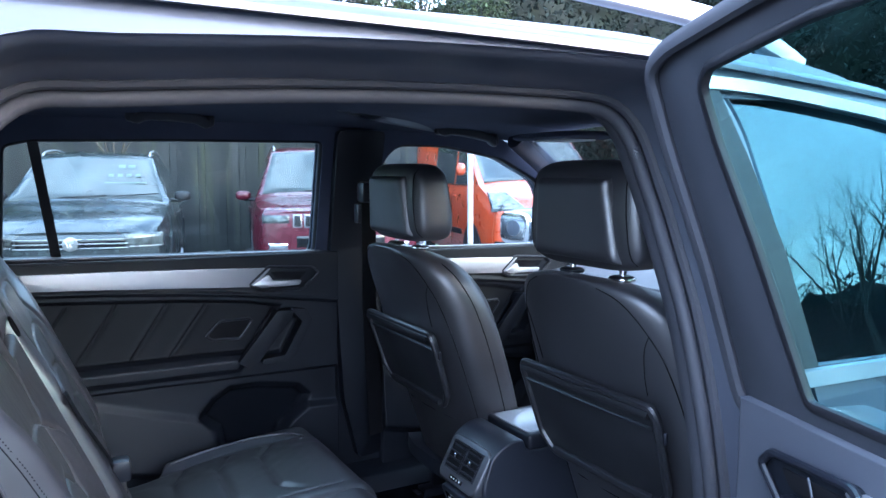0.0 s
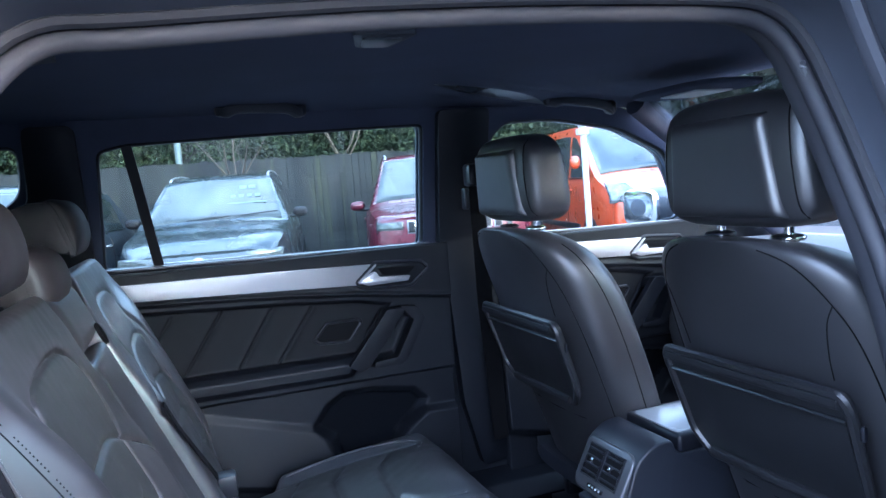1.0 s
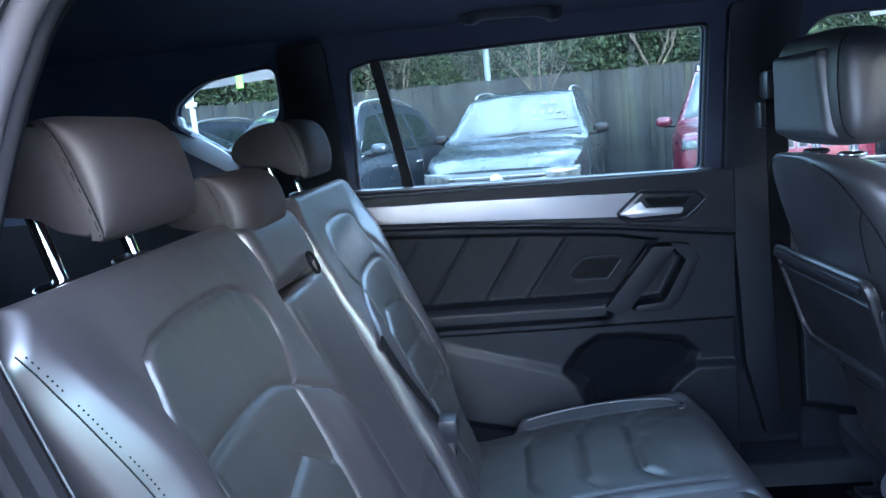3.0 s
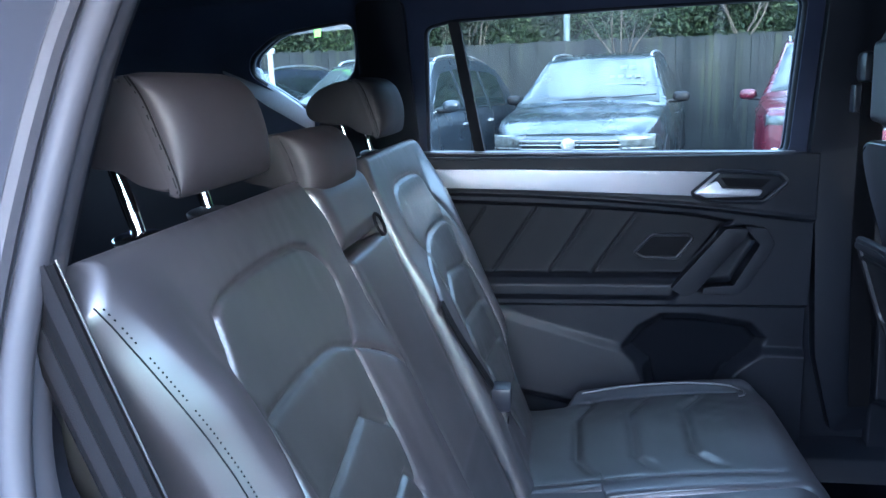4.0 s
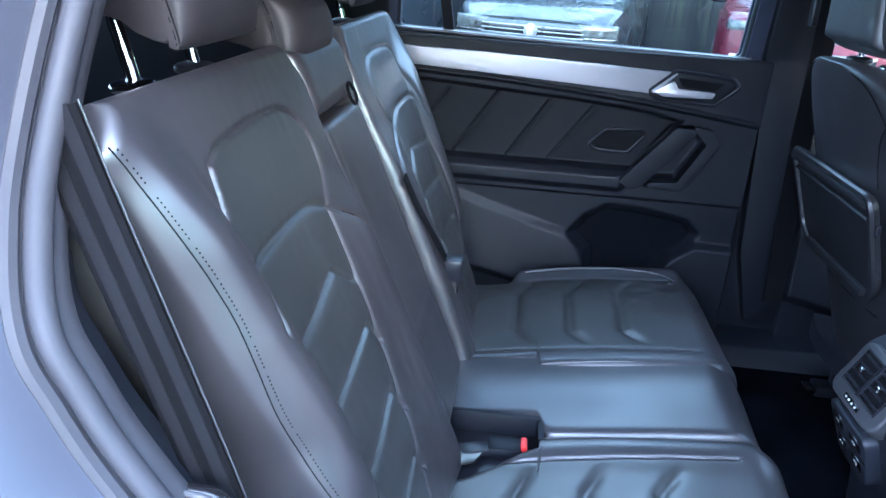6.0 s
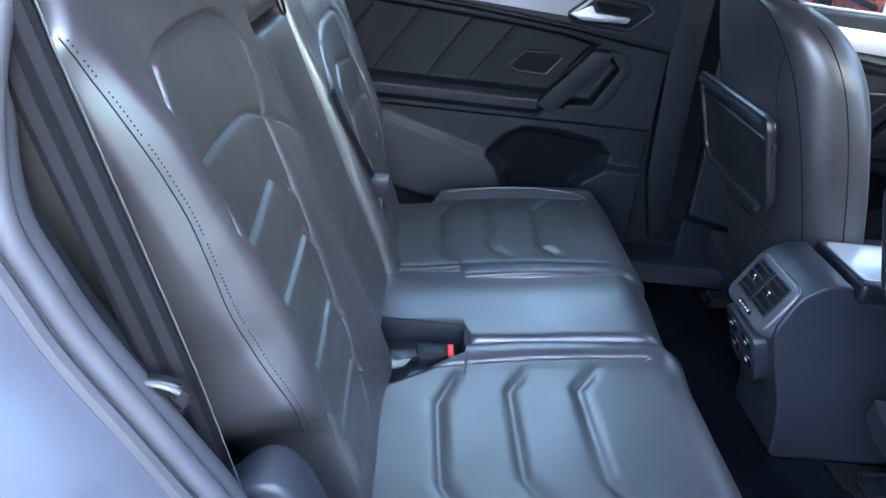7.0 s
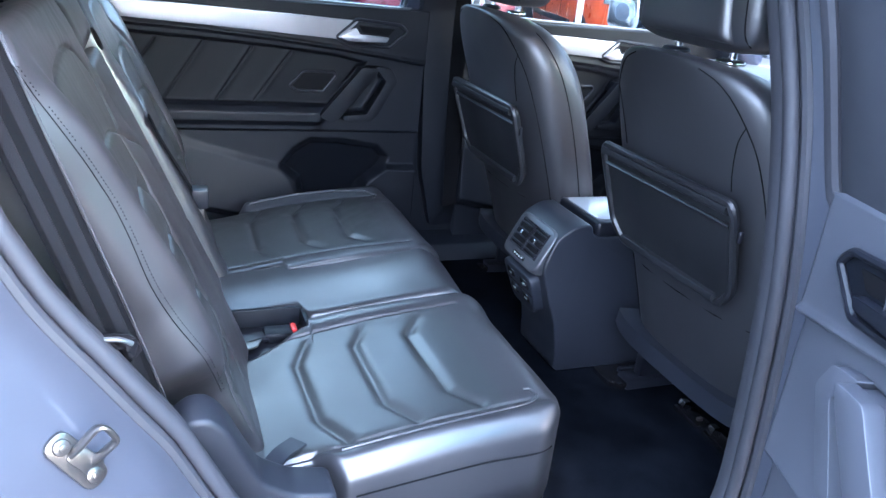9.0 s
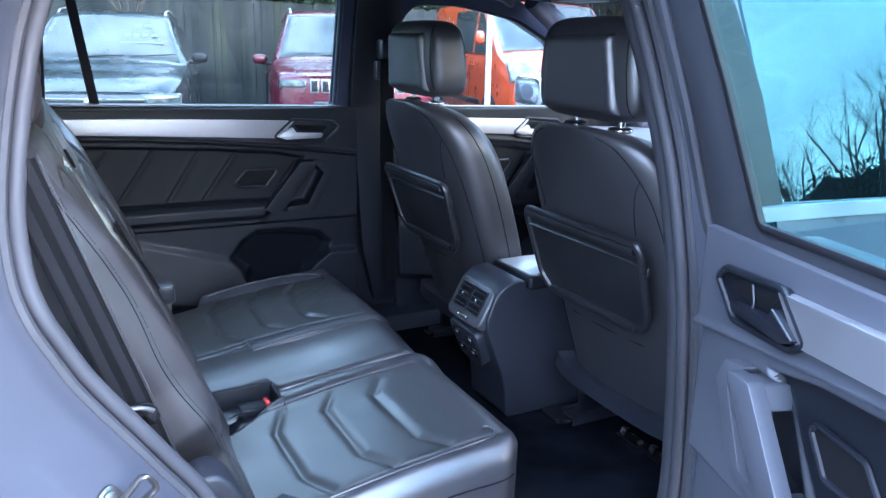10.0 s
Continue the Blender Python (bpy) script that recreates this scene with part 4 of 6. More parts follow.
FR_IN = [(0.133, 1.195), (0.955, 1.20), (0.945, 1.34), (0.90, 1.46), (0.85, 1.525), (0.72, 1.565), (0.45, 1.598), (0.285, 1.598), (0.10, 1.585), (0.075, 1.565), (0.080, 1.50), (0.105, 1.385)]
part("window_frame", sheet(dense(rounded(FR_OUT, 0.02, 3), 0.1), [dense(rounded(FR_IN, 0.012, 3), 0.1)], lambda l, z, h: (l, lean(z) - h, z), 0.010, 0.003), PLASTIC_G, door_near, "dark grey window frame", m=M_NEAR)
part("frame_seal", sweep([(p[0], 0.006 + lean(p[1]), p[1]) for p in dense(rounded(FR_OUT, 0.03, 3), 0.08)], oval(0.012, 0.009, 8), True, (0, 1, 0)), RUBBER, door_near, "rubber seal on the window frame", m=M_NEAR)
part("glass_channel", sweep([(p[0], -0.003 + lean(p[1]), p[1]) for p in dense(rounded(FR_IN, 0.012, 3), 0.08)], oval(0.006, 0.006, 10, 4), True, (0, 1, 0)), BLACKTRIM, door_near, "black glass channel", m=M_NEAR)
o = part("door_glass", sheet(dense(FR_IN, 0.15), [], lambda l, z, h: (l, -0.005 + lean(z) - h, z), 0.004), DOORGLASS, door_near, "green tinted window glass", m=M_NEAR)
o.visible_shadow = False

# ---- rear seats ----
def back_x(z):
    return -0.03 + (1.158 - z) * 0.438


BN = Vector((0.916, 0, 0.401))


def back_place(y, z, h):
    return (back_x(z) + BN.x * h, y, z + BN.z * h)


def stitches(pts, r, step=0.0075, fill=0.6):
    """A row of short sewn stitches along a line."""
    line = spline([Vector(p) for p in pts], 12)
    run, dash, out = 0.0, [], []
    for a, b in zip(line, line[1:]):
        n = max(1, int((b - a).length / 0.0015))
        for k in range(n):
            q = a.lerp(b, k / n)
            run += (b - a).length / n
            if run % step < step * fill:
                dash.append(q)
            elif len(dash) > 1:
                out.append(tube([dash[0], dash[-1]], r, n=5))
                dash = []
            else:
                dash = []
    return join(*out)


def inside(p, poly):
    """Whether the point lies in the polygon."""
    odd = False
    for (x0, y0), (x1, y1) in zip(poly, poly[1:] + poly[:1]):
        if (y0 > p[1]) != (y1 > p[1]) and p[0] < x0 + (x1 - x0) * (p[1] - y0) / (y1 - y0):
            odd = not odd
    return odd


def smooth01(t):
    t = max(0.0, min(1.0, t))
    return t * t * (3 - 2 * t)


R_SEAMS = [[(-0.565, 0.985), (-0.547, 1.064), (-0.524, 1.122), (-0.49, 1.163), (-0.274, 1.167), (-0.207, 1.124), (-0.212, 1.071), (-0.255, 1.028)],
           [(-0.125, 0.94), (-0.165, 0.985), (-0.255, 1.03), (-0.341, 1.052), (-0.505, 1.05), (-0.535, 1.03), (-0.52, 0.95), (-0.515, 0.77), (-0.50, 0.60)],
           [(-0.255, 1.03), (-0.265, 0.86), (-0.285, 0.75), (-0.332, 0.60)]]
R_SEAMS = [[(q.x, q.y) for q in spline([Vector((y, z, 0)) for y, z in s], 3)] for s in R_SEAMS]
R_CHEV = [[(-0.515, 0.945), (-0.33, 0.968), (-0.272, 0.93)], [(-0.50, 0.858), (-0.29, 0.872), (-0.262, 0.835)], [(-0.49, 0.762), (-0.30, 0.776), (-0.28, 0.735)], [(-0.48, 0.67), (-0.32, 0.685), (-0.30, 0.65)]]


def head_block(name, parent, y0, half, outline, c, end):
    """A cushioned block with that outline in x and z, drawn out across by half to both sides, its ends rounded down to that scale about c."""
    prof = spline([(x, 0, z) for x, z in outline], 5, closed=True)
    rings = []
    for k in range(45):
        a = math.sin((-1 + 2 * k / 44) * math.pi / 2)
        q = end + (1 - end) * max(0.0, 1 - abs(a) ** 12) ** (1 / 2.2)
        rings.append([Vector((c[0] + (p.x - c[0]) * q, y0 + half * a, c[1] + (p.z - c[1]) * q)) for p in prof])
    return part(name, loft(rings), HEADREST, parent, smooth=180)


def head_pad(parent, y0, half, seam, front):
    """The swelling front of a headrest: its outline front bulges from the seam line (both from top to bottom in x and z) and runs back into it at the sides."""
    back = [(q.x, q.z) for q in spline([(x, 0, z) for x, z in seam], 40 // (len(seam) - 1))]
    face = [(q.x, q.z) for q in spline([(x, 0, z) for x, z in front], 40 // (len(front) - 1))]
    n = min(len(back), len(face))
    ring_of = lambda w: [(face[i * (len(face) - 1) // (n - 1)], back[i * (len(back) - 1) // (n - 1)], w) for i in range(n)]
    rings = []
    for k in range(49):
        a = math.sin((-1 + 2 * k / 48) * math.pi / 2)
        w = 0.10 + 0.90 * max(0.0, 1 - abs(a) ** 4.5) ** (1 / 2.1)
        ring = [Vector((b[0] + (p[0] - b[0]) * w, y0 + half * a, b[1] + (p[1] - b[1]) * w)) for p, b, w in ring_of(w)]
        ring += [Vector((b[0] - 0.012, y0 + half * a, b[1])) for p, b, _ in ring_of(w)[::-1]]
        rings.append(ring)
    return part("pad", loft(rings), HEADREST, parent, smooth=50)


def outboard_seat(mirror_y, label, creased):
    """Backrest, cushion and headrest of an outer rear seat; mirror_y maps the camera-side seat to its twin."""
    t = thing("rear_seat", label, "car seat", "rear seats")
    f = (lambda y: y) if mirror_y is None else (lambda y: mirror_y - y)
    pts = [(0.50, -0.585), (0.74, -0.585), (0.80, -0.592), (0.877, -0.595), (0.99, -0.620), (1.07, -0.632), (1.16, -0.652), (1.20, -0.664), (1.30, -0.660)]
    def outer_edge(z):
        for (a, p), (b, q) in zip(pts, pts[1:]):
            if z <= b:
                return p + (q - p) * max(0, z - a) / (b - a)
        return pts[-1][1]
    def edge(z):
        a = outer_edge(z) + 0.09 * smooth01((0.80 - z) / 0.12) + 0.030 * smooth01((z - 1.190) / 0.05)
        return (a, -0.118 - 0.03 * smooth01((z - 1.17) / 0.07))
    def swell(y, z):
        o = y - outer_edge(z)
        roll = math.cos(min(1.0, abs(o - 0.048) / 0.062) * math.pi / 2) ** 1.5
        h = (0.024 * roll - 0.004) * smooth01((z - 0.70) / 0.1) * smooth01((1.25 - z) / 0.17)
        h -= 0.013 * smooth01((0.034 - o) / 0.034) * smooth01((z - 0.78) / 0.1) * smooth01((1.235 - z) / 0.07)
        h += 0.012 * math.exp(-((y + 0.165) / 0.05) ** 2) * smooth01((1.06 - z) / 0.12)
        h += 0.010 * math.sin(max(0, min(1, (z - 0.56) / 0.67)) * math.pi)
        d = min(line_dist((y, z), s) for s in R_SEAMS)
        h -= 0.0055 * math.exp(-(d / 0.0028) ** 2) + 0.0022 * math.exp(-(d / 0.009) ** 2)
        d = min(line_dist((y, z), s) for s in R_CHEV)
        h -= 0.0060 * math.exp(-(d / 0.0032) ** 2) + 0.0035 * math.exp(-(d / 0.012) ** 2)
        if z < 1.0:
            h += 0.0018 * noise.noise((y * 42, z * 16, 1.0)) * math.exp(-((y + 0.16) / 0.05) ** 2) * smooth01((0.98 - z) / 0.15)
        h += 0.0016 * noise.noise((y * 11, z * 9, 3.0)) + 0.0006 * noise.noise((y * 45, z * 30, 5.0))
        return h
    place = lambda y, z, h: back_place(f(y), z, h)
    b = part("backrest", pad(edge, 0.545, 1.238, place, swell, 0.130, *((240, 280) if mirror_y is None else (150, 180)), 0.017), LEATHER, t, smooth=180)
    # perforated middle panels
    panel = [(-0.565, 0.985), (-0.547, 1.064), (-0.524, 1.122), (-0.49, 1.163), (-0.274, 1.167), (-0.207, 1.124), (-0.212, 1.071), (-0.255, 1.028), (-0.265, 0.86), (-0.285, 0.75), (-0.332, 0.60), (-0.50, 0.60), (-0.515, 0.77), (-0.52, 0.95), (-0.535, 1.03)]
    inlay(b, LEATHER_P, lambda c: c.x > back_x(c.z) - 0.02 and inside((f(c.y), c.z), panel))
    seam_in = lambda z: 0.003 + 0.009 * smooth01((z - 0.90) / 0.14) * smooth01((1.235 - z) / 0.06)
    st = [(outer_edge(z) + seam_in(z), z) for z in [0.735 + 0.018 * i for i in range(27)]]
    dip = lambda o: 0.017 * (1 - math.sqrt(max(0.0, 1 - max(0.0, 1 - o / 0.017) ** 2)))
    sewn = lambda y, z, o, k: Vector(place(y + o, z, swell(y + o, z) - dip(seam_in(z) + o) + k))
    part("seam", tube([sewn(y, z, 0.0, -0.0002) for y, z in st], 0.0008, n=6), STITCH, b, "dark side seam")
    tagged(part("stitch_line", stitches([sewn(y, z, 0.0035, 0.0003) for y, z in st], 0.0008, 0.0052, 0.62), STITCH, b, "row of stitches"), kind="stuff")
    # rear part of the sides takes the shade colour
    inlay(b, BACK_SHADE, lambda c: c.x < back_x(c.z) - 0.075)
    inner = [(-0.520, 0.95), (-0.516, 0.85), (-0.514, 0.77), (-0.505, 0.68), (-0.498, 0.60)]
    part("seam_piping", tube([Vector(place(y - 0.004, z, swell(y - 0.004, z) + 0.0015)) for y, z in inner], 0.0015, k=4, n=6), PIPING, b, "seam piping paled for its highlight")
    # small piping on the bolster
    for s in R_SEAMS[1:2]:
        part("seam_piping", tube([Vector(place(y, z, swell(y, z) + 0.001)) for y, z in [(-0.14, 0.955), (-0.165, 0.985), (-0.21, 1.010), (-0.255, 1.03)]], 0.0016, k=3, n=6), PIPING, b, "seam piping paled for its highlight")
    # cushion
    cz = lambda x: (0.60 if mirror_y is None else 0.617) + 0.13 * (x - 0.6)
    G = [[(0.357, -0.185), (0.326, -0.26), (0.33, -0.45), (0.365, -0.522)], [(0.481, -0.175), (0.446, -0.24), (0.45, -0.45), (0.489, -0.518)], [(0.60, -0.18), (0.562, -0.24), (0.57, -0.455), (0.610, -0.512)]]
    S = [[(0.20, -0.165), (0.70, -0.150)], [(0.24, -0.532), (0.36, -0.535), (0.70, -0.530)]]
    def cedge(x):
        inner = -0.198 + 0.092 * smooth01((x - 0.185) / 0.24) if x < 0.375 else -0.086
        outer_y = -0.545 - 0.065 * smooth01((x - 0.30) / 0.05)
        if x > 0.68:
            q = ((x - 0.68) / 0.085) ** 2
            outer_y += 0.075 * q
            inner -= 0.02 * q
        return (outer_y, inner) if mirror_y is None or x >= 0.375 else (outer_y, -0.12)
    def cswell(y, x):
        h = (0.012 if mirror_y is None else 0.003) * math.exp(-((y + 0.125) / 0.04) ** 2) + 0.013 * math.exp(-((y + 0.572) / 0.022) ** 2)
        d = min(line_dist((x, y), s) for s in G)
        h -= (0.0022 * math.exp(-(d / 0.006) ** 2) + 0.0058 * math.exp(-(d / 0.012) ** 2)) * (0.15 + 0.85 * smooth01((-0.165 - y) / 0.06))
        d = min(line_dist((x, y), s) for s in S)
        h -= 0.004 * math.exp(-(d / 0.003) ** 2) + 0.002 * math.exp(-(d / 0.012) ** 2)
        h += 0.012 * math.exp(-((x - 0.5) / 0.2) ** 2) - 0.035 * smooth01((x - 0.70) / 0.09) ** 2
        h += 0.0015 * noise.noise((y * 11, x * 9, 3.0))
        if creased:
            k = math.exp(-((x - 0.60) / 0.09) ** 2 - ((y + 0.42) / 0.13) ** 2)
            h += 0.0020 * noise.noise((y * 30 + x * 22, x * 12 - y * 6, 7.0)) * k
            h += 0.002 * noise.noise((y * 30, x * 22, 2.0)) * math.exp(-((y + 0.47) / 0.06) ** 2)
        return h
    cp = lambda y, x, h: (x, f(y), cz(x) + h)
    c = part("cushion", pad(cedge, 0.185, 0.785, cp, cswell, 0.17, 180, 200, 0.028), LEATHER, t, smooth=180)
    inlay(c, LEATHER_P, lambda q: 0.22 < q.x < 0.66 and -0.530 < f(q.y) < -0.16 and q.z > cz(q.x) - 0.03)
    part("seam_piping", tube([Vector(cp(y, x, cswell(y, x) + 0.002)) for x, y in [(0.345, -0.562), (0.45, -0.566), (0.58, -0.564), (0.68, -0.552), (0.714, -0.528), (0.712, -0.505), (0.700, -0.500)]], 0.0023, k=5, n=6), PIPING, c, "seam piping paled for its highlight")
    part("seam_piping", tube([Vector(cp(y, x, cswell(y, x) - 0.004)) for x, y in [(0.385, -0.098), (0.50, -0.100), (0.64, -0.104), (0.71, -0.115), (0.75, -0.135)]], 0.0016, k=5, n=6), PIPING, c, "seam piping paled for its highlight")
    part("seam", tube([Vector((x, f(-0.6108 + 0.075 * max(0.0, (x - 0.68) / 0.085) ** 2), cz(x) + d)) for x, d in ((0.36, -0.040), (0.45, -0.040), (0.58, -0.042), (0.68, -0.052), (0.72, -0.060))], 0.0016, k=4, n=6), STITCH, c, "dark side seam")
    part("cushion_skirt", rbox(0.70, 0.765, min(f(-0.545), f(-0.09)), max(f(-0.545), f(-0.09)), 0.36, 0.56, 0.02, 3), LEATHER, t, "leather cushion front")
    part("cushion_side", rbox(0.335, 0.70, min(f(-0.600), f(-0.50)), max(f(-0.600), f(-0.50)), 0.36, 0.53, 0.02, 3), LEATHER, t, "leather cushion side")
    # headrest: a deep front pad sewn to a block behind it, on two posts
    hy = f(-0.378)
    seam_line = [(-0.104, 1.376), (-0.090, 1.352), (-0.076, 1.312), (-0.064, 1.272), (-0.064, 1.262)]
    hr = head_block("headrest", t, hy, 0.109, [(-0.074, 1.266), (-0.080, 1.300), (-0.092, 1.342), (-0.106, 1.370), (-0.138, 1.374), (-0.178, 1.362), (-0.205, 1.342), (-0.216, 1.318), (-0.204, 1.297), (-0.165, 1.289), (-0.128, 1.284), (-0.104, 1.270)], (-0.145, 1.322), 0.93)
    head_pad(hr, hy, 0.111, seam_line, [(-0.104, 1.380), (-0.080, 1.374), (-0.060, 1.354), (-0.049, 1.318), (-0.050, 1.285), (-0.062, 1.262), (-0.078, 1.256)])
    for s in (-1, 1):
        tagged(part("stitch_line", stitches([Vector((x - 0.004, hy + s * 0.1112, z)) for x, z in seam_line], 0.0006, 0.0042, 0.7), STITCH, hr, "row of stitches"), kind="stuff")
        part("seam", tube([Vector((x - 0.0005, hy + s * 0.1112, z)) for x, z in seam_line], 0.0010, k=4, n=6), STITCH, hr, "dark seam")
        part("post", tube([(-0.124, hy + s * 0.078, 1.19), (-0.156, hy + s * 0.078, 1.31)], 0.0078, n=12), CHROME, hr, "chrome post")
        part("collar", blob((-0.131, hy + s * 0.078, 1.214), (0.024, 0.030, 0.008), 2.6), CHROME if s < 0 else PLASTIC_S, t)
    return t


seat_r = outboard_seat(None, "black leather outer rear seat with pleated panels", False)
seat_l = outboard_seat(0.05, "black leather outer rear seat with creased cushion", True)

# centre seat: upper pad, fold-down armrest, cushion and small headrest
mid = thing("rear_seat", "narrow black leather centre rear seat with fold-down armrest", "car seat", "rear seats")
part("upper_pad", pad(lambda z: (-0.112, 0.165), 1.122, 1.228, back_place, lambda y, z: 0.0, 0.11, 24, 16, 0.03), LEATHER, mid, smooth=180)
def arm_swell(y, z):
    return -0.004 - 0.006 * math.exp(-(abs(z - 0.748) / 0.005) ** 2) - 0.003 * math.exp(-(abs(abs(y - 0.02) - 0.105) / 0.006) ** 2)
part("armrest", pad(lambda z: (-0.108, 0.140), 0.58, 1.112, back_place, arm_swell, 0.10, 36, 60, 0.012), LEATHER, mid, "folded-up armrest", smooth=180)
part("pull_loop", tube([back_place(0.075 + 0.02 * math.cos(a), 1.128 + 0.018 * math.sin(a), 0.006) for a in (math.pi * i / 6 for i in range(-1, 13))], 0.003, n=6), WEBBING, mid, "black pull loop")
part("armrest_edge", tube([back_place(-0.100, 1.085, -0.020), back_place(-0.100, 0.95, -0.020), back_place(-0.100, 0.72, -0.020)], 0.002, n=6), PIPING, mid, "seam piping paled for its highlight")
def mid_edge(x):
    return (-0.025 if x < 0.375 else -0.076, 0.262)
part("cushion", pad(mid_edge, 0.185, 0.775, lambda y, x, h: (x, y, 0.606 + 0.007 * smooth01((y + 0.05) / 0.22) + 0.125 * (x - 0.6) + h), lambda y, x: 0.010 * math.exp(-((y - 0.09) / 0.1) ** 2) - 0.04 * smooth01((x - 0.69) / 0.09) ** 2 + 0.001 * noise.noise((y * 12, x * 9, 5)), 0.15, 40, 50, 0.022), LEATHER, mid, smooth=180)
part("cushion_skirt", rbox(0.70, 0.755, -0.076, 0.262, 0.36, 0.55, 0.02, 3), LEATHER, mid)
mid_seam = [(-0.112, 1.294), (-0.100, 1.275), (-0.088, 1.240), (-0.080, 1.205), (-0.079, 1.198)]
mid_head = head_block("headrest", mid, 0.018, 0.114, [(-0.088, 1.205), (-0.094, 1.240), (-0.104, 1.270), (-0.118, 1.290), (-0.14, 1.294), (-0.175, 1.277), (-0.185, 1.252), (-0.175, 1.227), (-0.14, 1.218), (-0.105, 1.207)], (-0.130, 1.250), 0.93)
head_pad(mid_head, 0.018, 0.116, mid_seam, [(-0.112, 1.298), (-0.086, 1.295), (-0.062, 1.276), (-0.050, 1.244), (-0.052, 1.216), (-0.064, 1.198), (-0.080, 1.193)])
tagged(part("stitch_line", stitches([Vector((x - 0.004, -0.0985, z)) for x, z in mid_seam], 0.0009, 0.005, 0.7), STITCH, mid_head, "row of stitches"), kind="stuff")

tag = thing("anchor_tag", "small black child-seat anchor tag with pale print", "tag")
part("flap", rbox(0.196, 0.200, -0.175, -0.140, 0.585, 0.630, 0.001), WEBBING, tag)
for z in (0.597, 0.612):
    part("print_bar", rbox(0.2000, 0.2012, -0.168, -0.147, z, z + 0.006, 0.0), LABELW, tag, "pale print bar")

# buckle recess between the cushions
slot = thing("belt_buckle", "black belt buckle with red button in the seat gap", "belt buckle")
part("tray", rbox(0.20, 0.385, -0.21, -0.02, 0.46, 0.538, 0.006), PLASTIC_S, slot)
part("tray_wall", join(rbox(0.205, 0.388, -0.034, -0.022, 0.48, 0.580, 0.002), rbox(0.374, 0.386, -0.100, -0.030, 0.48, 0.576, 0.002)), PLASTIC, slot, "dark wall of the buckle tray")
part("buckle", rbox(0.285, 0.350, -0.112, -0.066, 0.532, 0.560, 0.008), PLASTIC, slot)
part("button", rbox(0.345, 0.357, -0.106, -0.070, 0.540, 0.563, 0.003), RED, slot, "red release button")
part("tongue", prism([(0.215, -0.175), (0.265, -0.150), (0.285, -0.105), (0.230, -0.115)], "z", 0.552, 0.556, 0.001), STEEL, slot, "steel belt tongue")
part("stalk", sweep([(0.20, -0.13, 0.53), (0.25, -0.115, 0.552), (0.29, -0.095, 0.547)], oval(0.018, 0.008, 8, 3), k=4), PLASTIC_S, slot)
# second buckle and strap at the far seat
bk = thing("belt_buckle", "belt buckle and strap between far seat backs", "belt buckle")
part("strap", sweep([(0.075, 0.176, 0.96), (0.105, 0.19, 0.89), (0.165, 0.225, 0.77), (0.19, 0.235, 0.70)], [(-0.013, -0.002), (0.013, -0.002), (0.013, 0.002), (-0.013, 0.002)], up=(1, 0, 0.4), k=4), WEBBING, bk)
part("tongue", rbox(0.175, 0.19, 0.215, 0.25, 0.69, 0.75, 0.004), STEEL, bk, "steel belt tongue")
part("buckle", rbox(0.16, 0.20, 0.205, 0.255, 0.73, 0.78, 0.008), PLASTIC_S, bk)

# belt webbing and the strap loop at the outer edge of the near seat
belt = thing("seat_belt", "black seat belt webbing beside the rear backrest", "seat belt")
WB = [(-0.085, -0.682, 1.235), (-0.060, -0.680, 1.155), (-0.019, -0.674, 1.025), (0.026, -0.668, 0.88), (0.06, -0.665, 0.76), (0.085, -0.665, 0.68)]
part("webbing", sweep(WB, [(-0.024, -0.0015), (0.024, -0.0015), (0.024, 0.0015), (-0.024, 0.0015)], up=(0, 1, 0), k=4), WEBBING, belt)
for k in (-0.012, 0.012):
    part("webbing_band", sweep([(x + k * 0.9, y - 0.0022, z + k * 0.4) for x, y, z in WB], [(-0.006, -0.0008), (0.006, -0.0008), (0.006, 0.0008), (-0.006, 0.0008)], up=(0, 1, 0), k=4), WEB_EDGE, belt, "lighter woven band")
# Thin pale tube drawn where the belt edge catches a highlight.
part("edge_highlight", tube([(x + 0.0255, y - 0.001, z + 0.010) for x, y, z in WB], 0.0008, k=4, n=6), PIPING, belt, "pale line for the belt edge highlight")
rel = thing("release_handle", "black backrest release lever with bright edge and strap", "lever")
part("lever", sweep([(-0.050, -0.694, 0.903), (-0.01, -0.698, 0.896), (0.030, -0.698, 0.894), (0.042, -0.697, 0.888), (0.046, -0.694, 0.874)], oval(0.008, 0.010, 10, 3), k=4), GLOSSB, rel)
part("lever_edge", tube([(-0.05, -0.706, 0.910), (-0.01, -0.709, 0.904), (0.030, -0.709, 0.902), (0.046, -0.706, 0.893)], 0.0032, k=3), SATIN, rel, "bright edge")
part("strap", rbox(0.0, 0.045, -0.694, -0.682, 0.855, 0.862, 0.003), WEB_EDGE, rel, "ribbed strap")

# wheel-arch cover between seat and door opening
arch = thing("wheel_arch_trim", "moulded grey plastic wheel arch and sill trim", "trim", kind="structure")
AP = [(0.0, 0.30), (0.02, 0.62), (0.062, 0.70), (0.088, 0.732), (0.110, 0.748), (0.135, 0.747), (0.158, 0.722), (0.180, 0.676), (0.205, 0.628), (0.25, 0.600), (0.315, 0.588), (0.322, 0.36), (0.322, 0.30)]
part("cover", prism(rounded(AP, 0.012, 4), "y", -0.668, -0.595, 0.010, 3), CONSOLE, arch, "moulded cover")
part("cover_step", prism(rounded([(x - 0.030, z - 0.050) for x, z in AP], 0.012, 4), "y", -0.715, -0.664, 0.014, 3), CONSOLE, arch, "lower step of the moulded cover")
tab = thing("fabric_tab", "small black leather pull tab on the cushion", "tab")
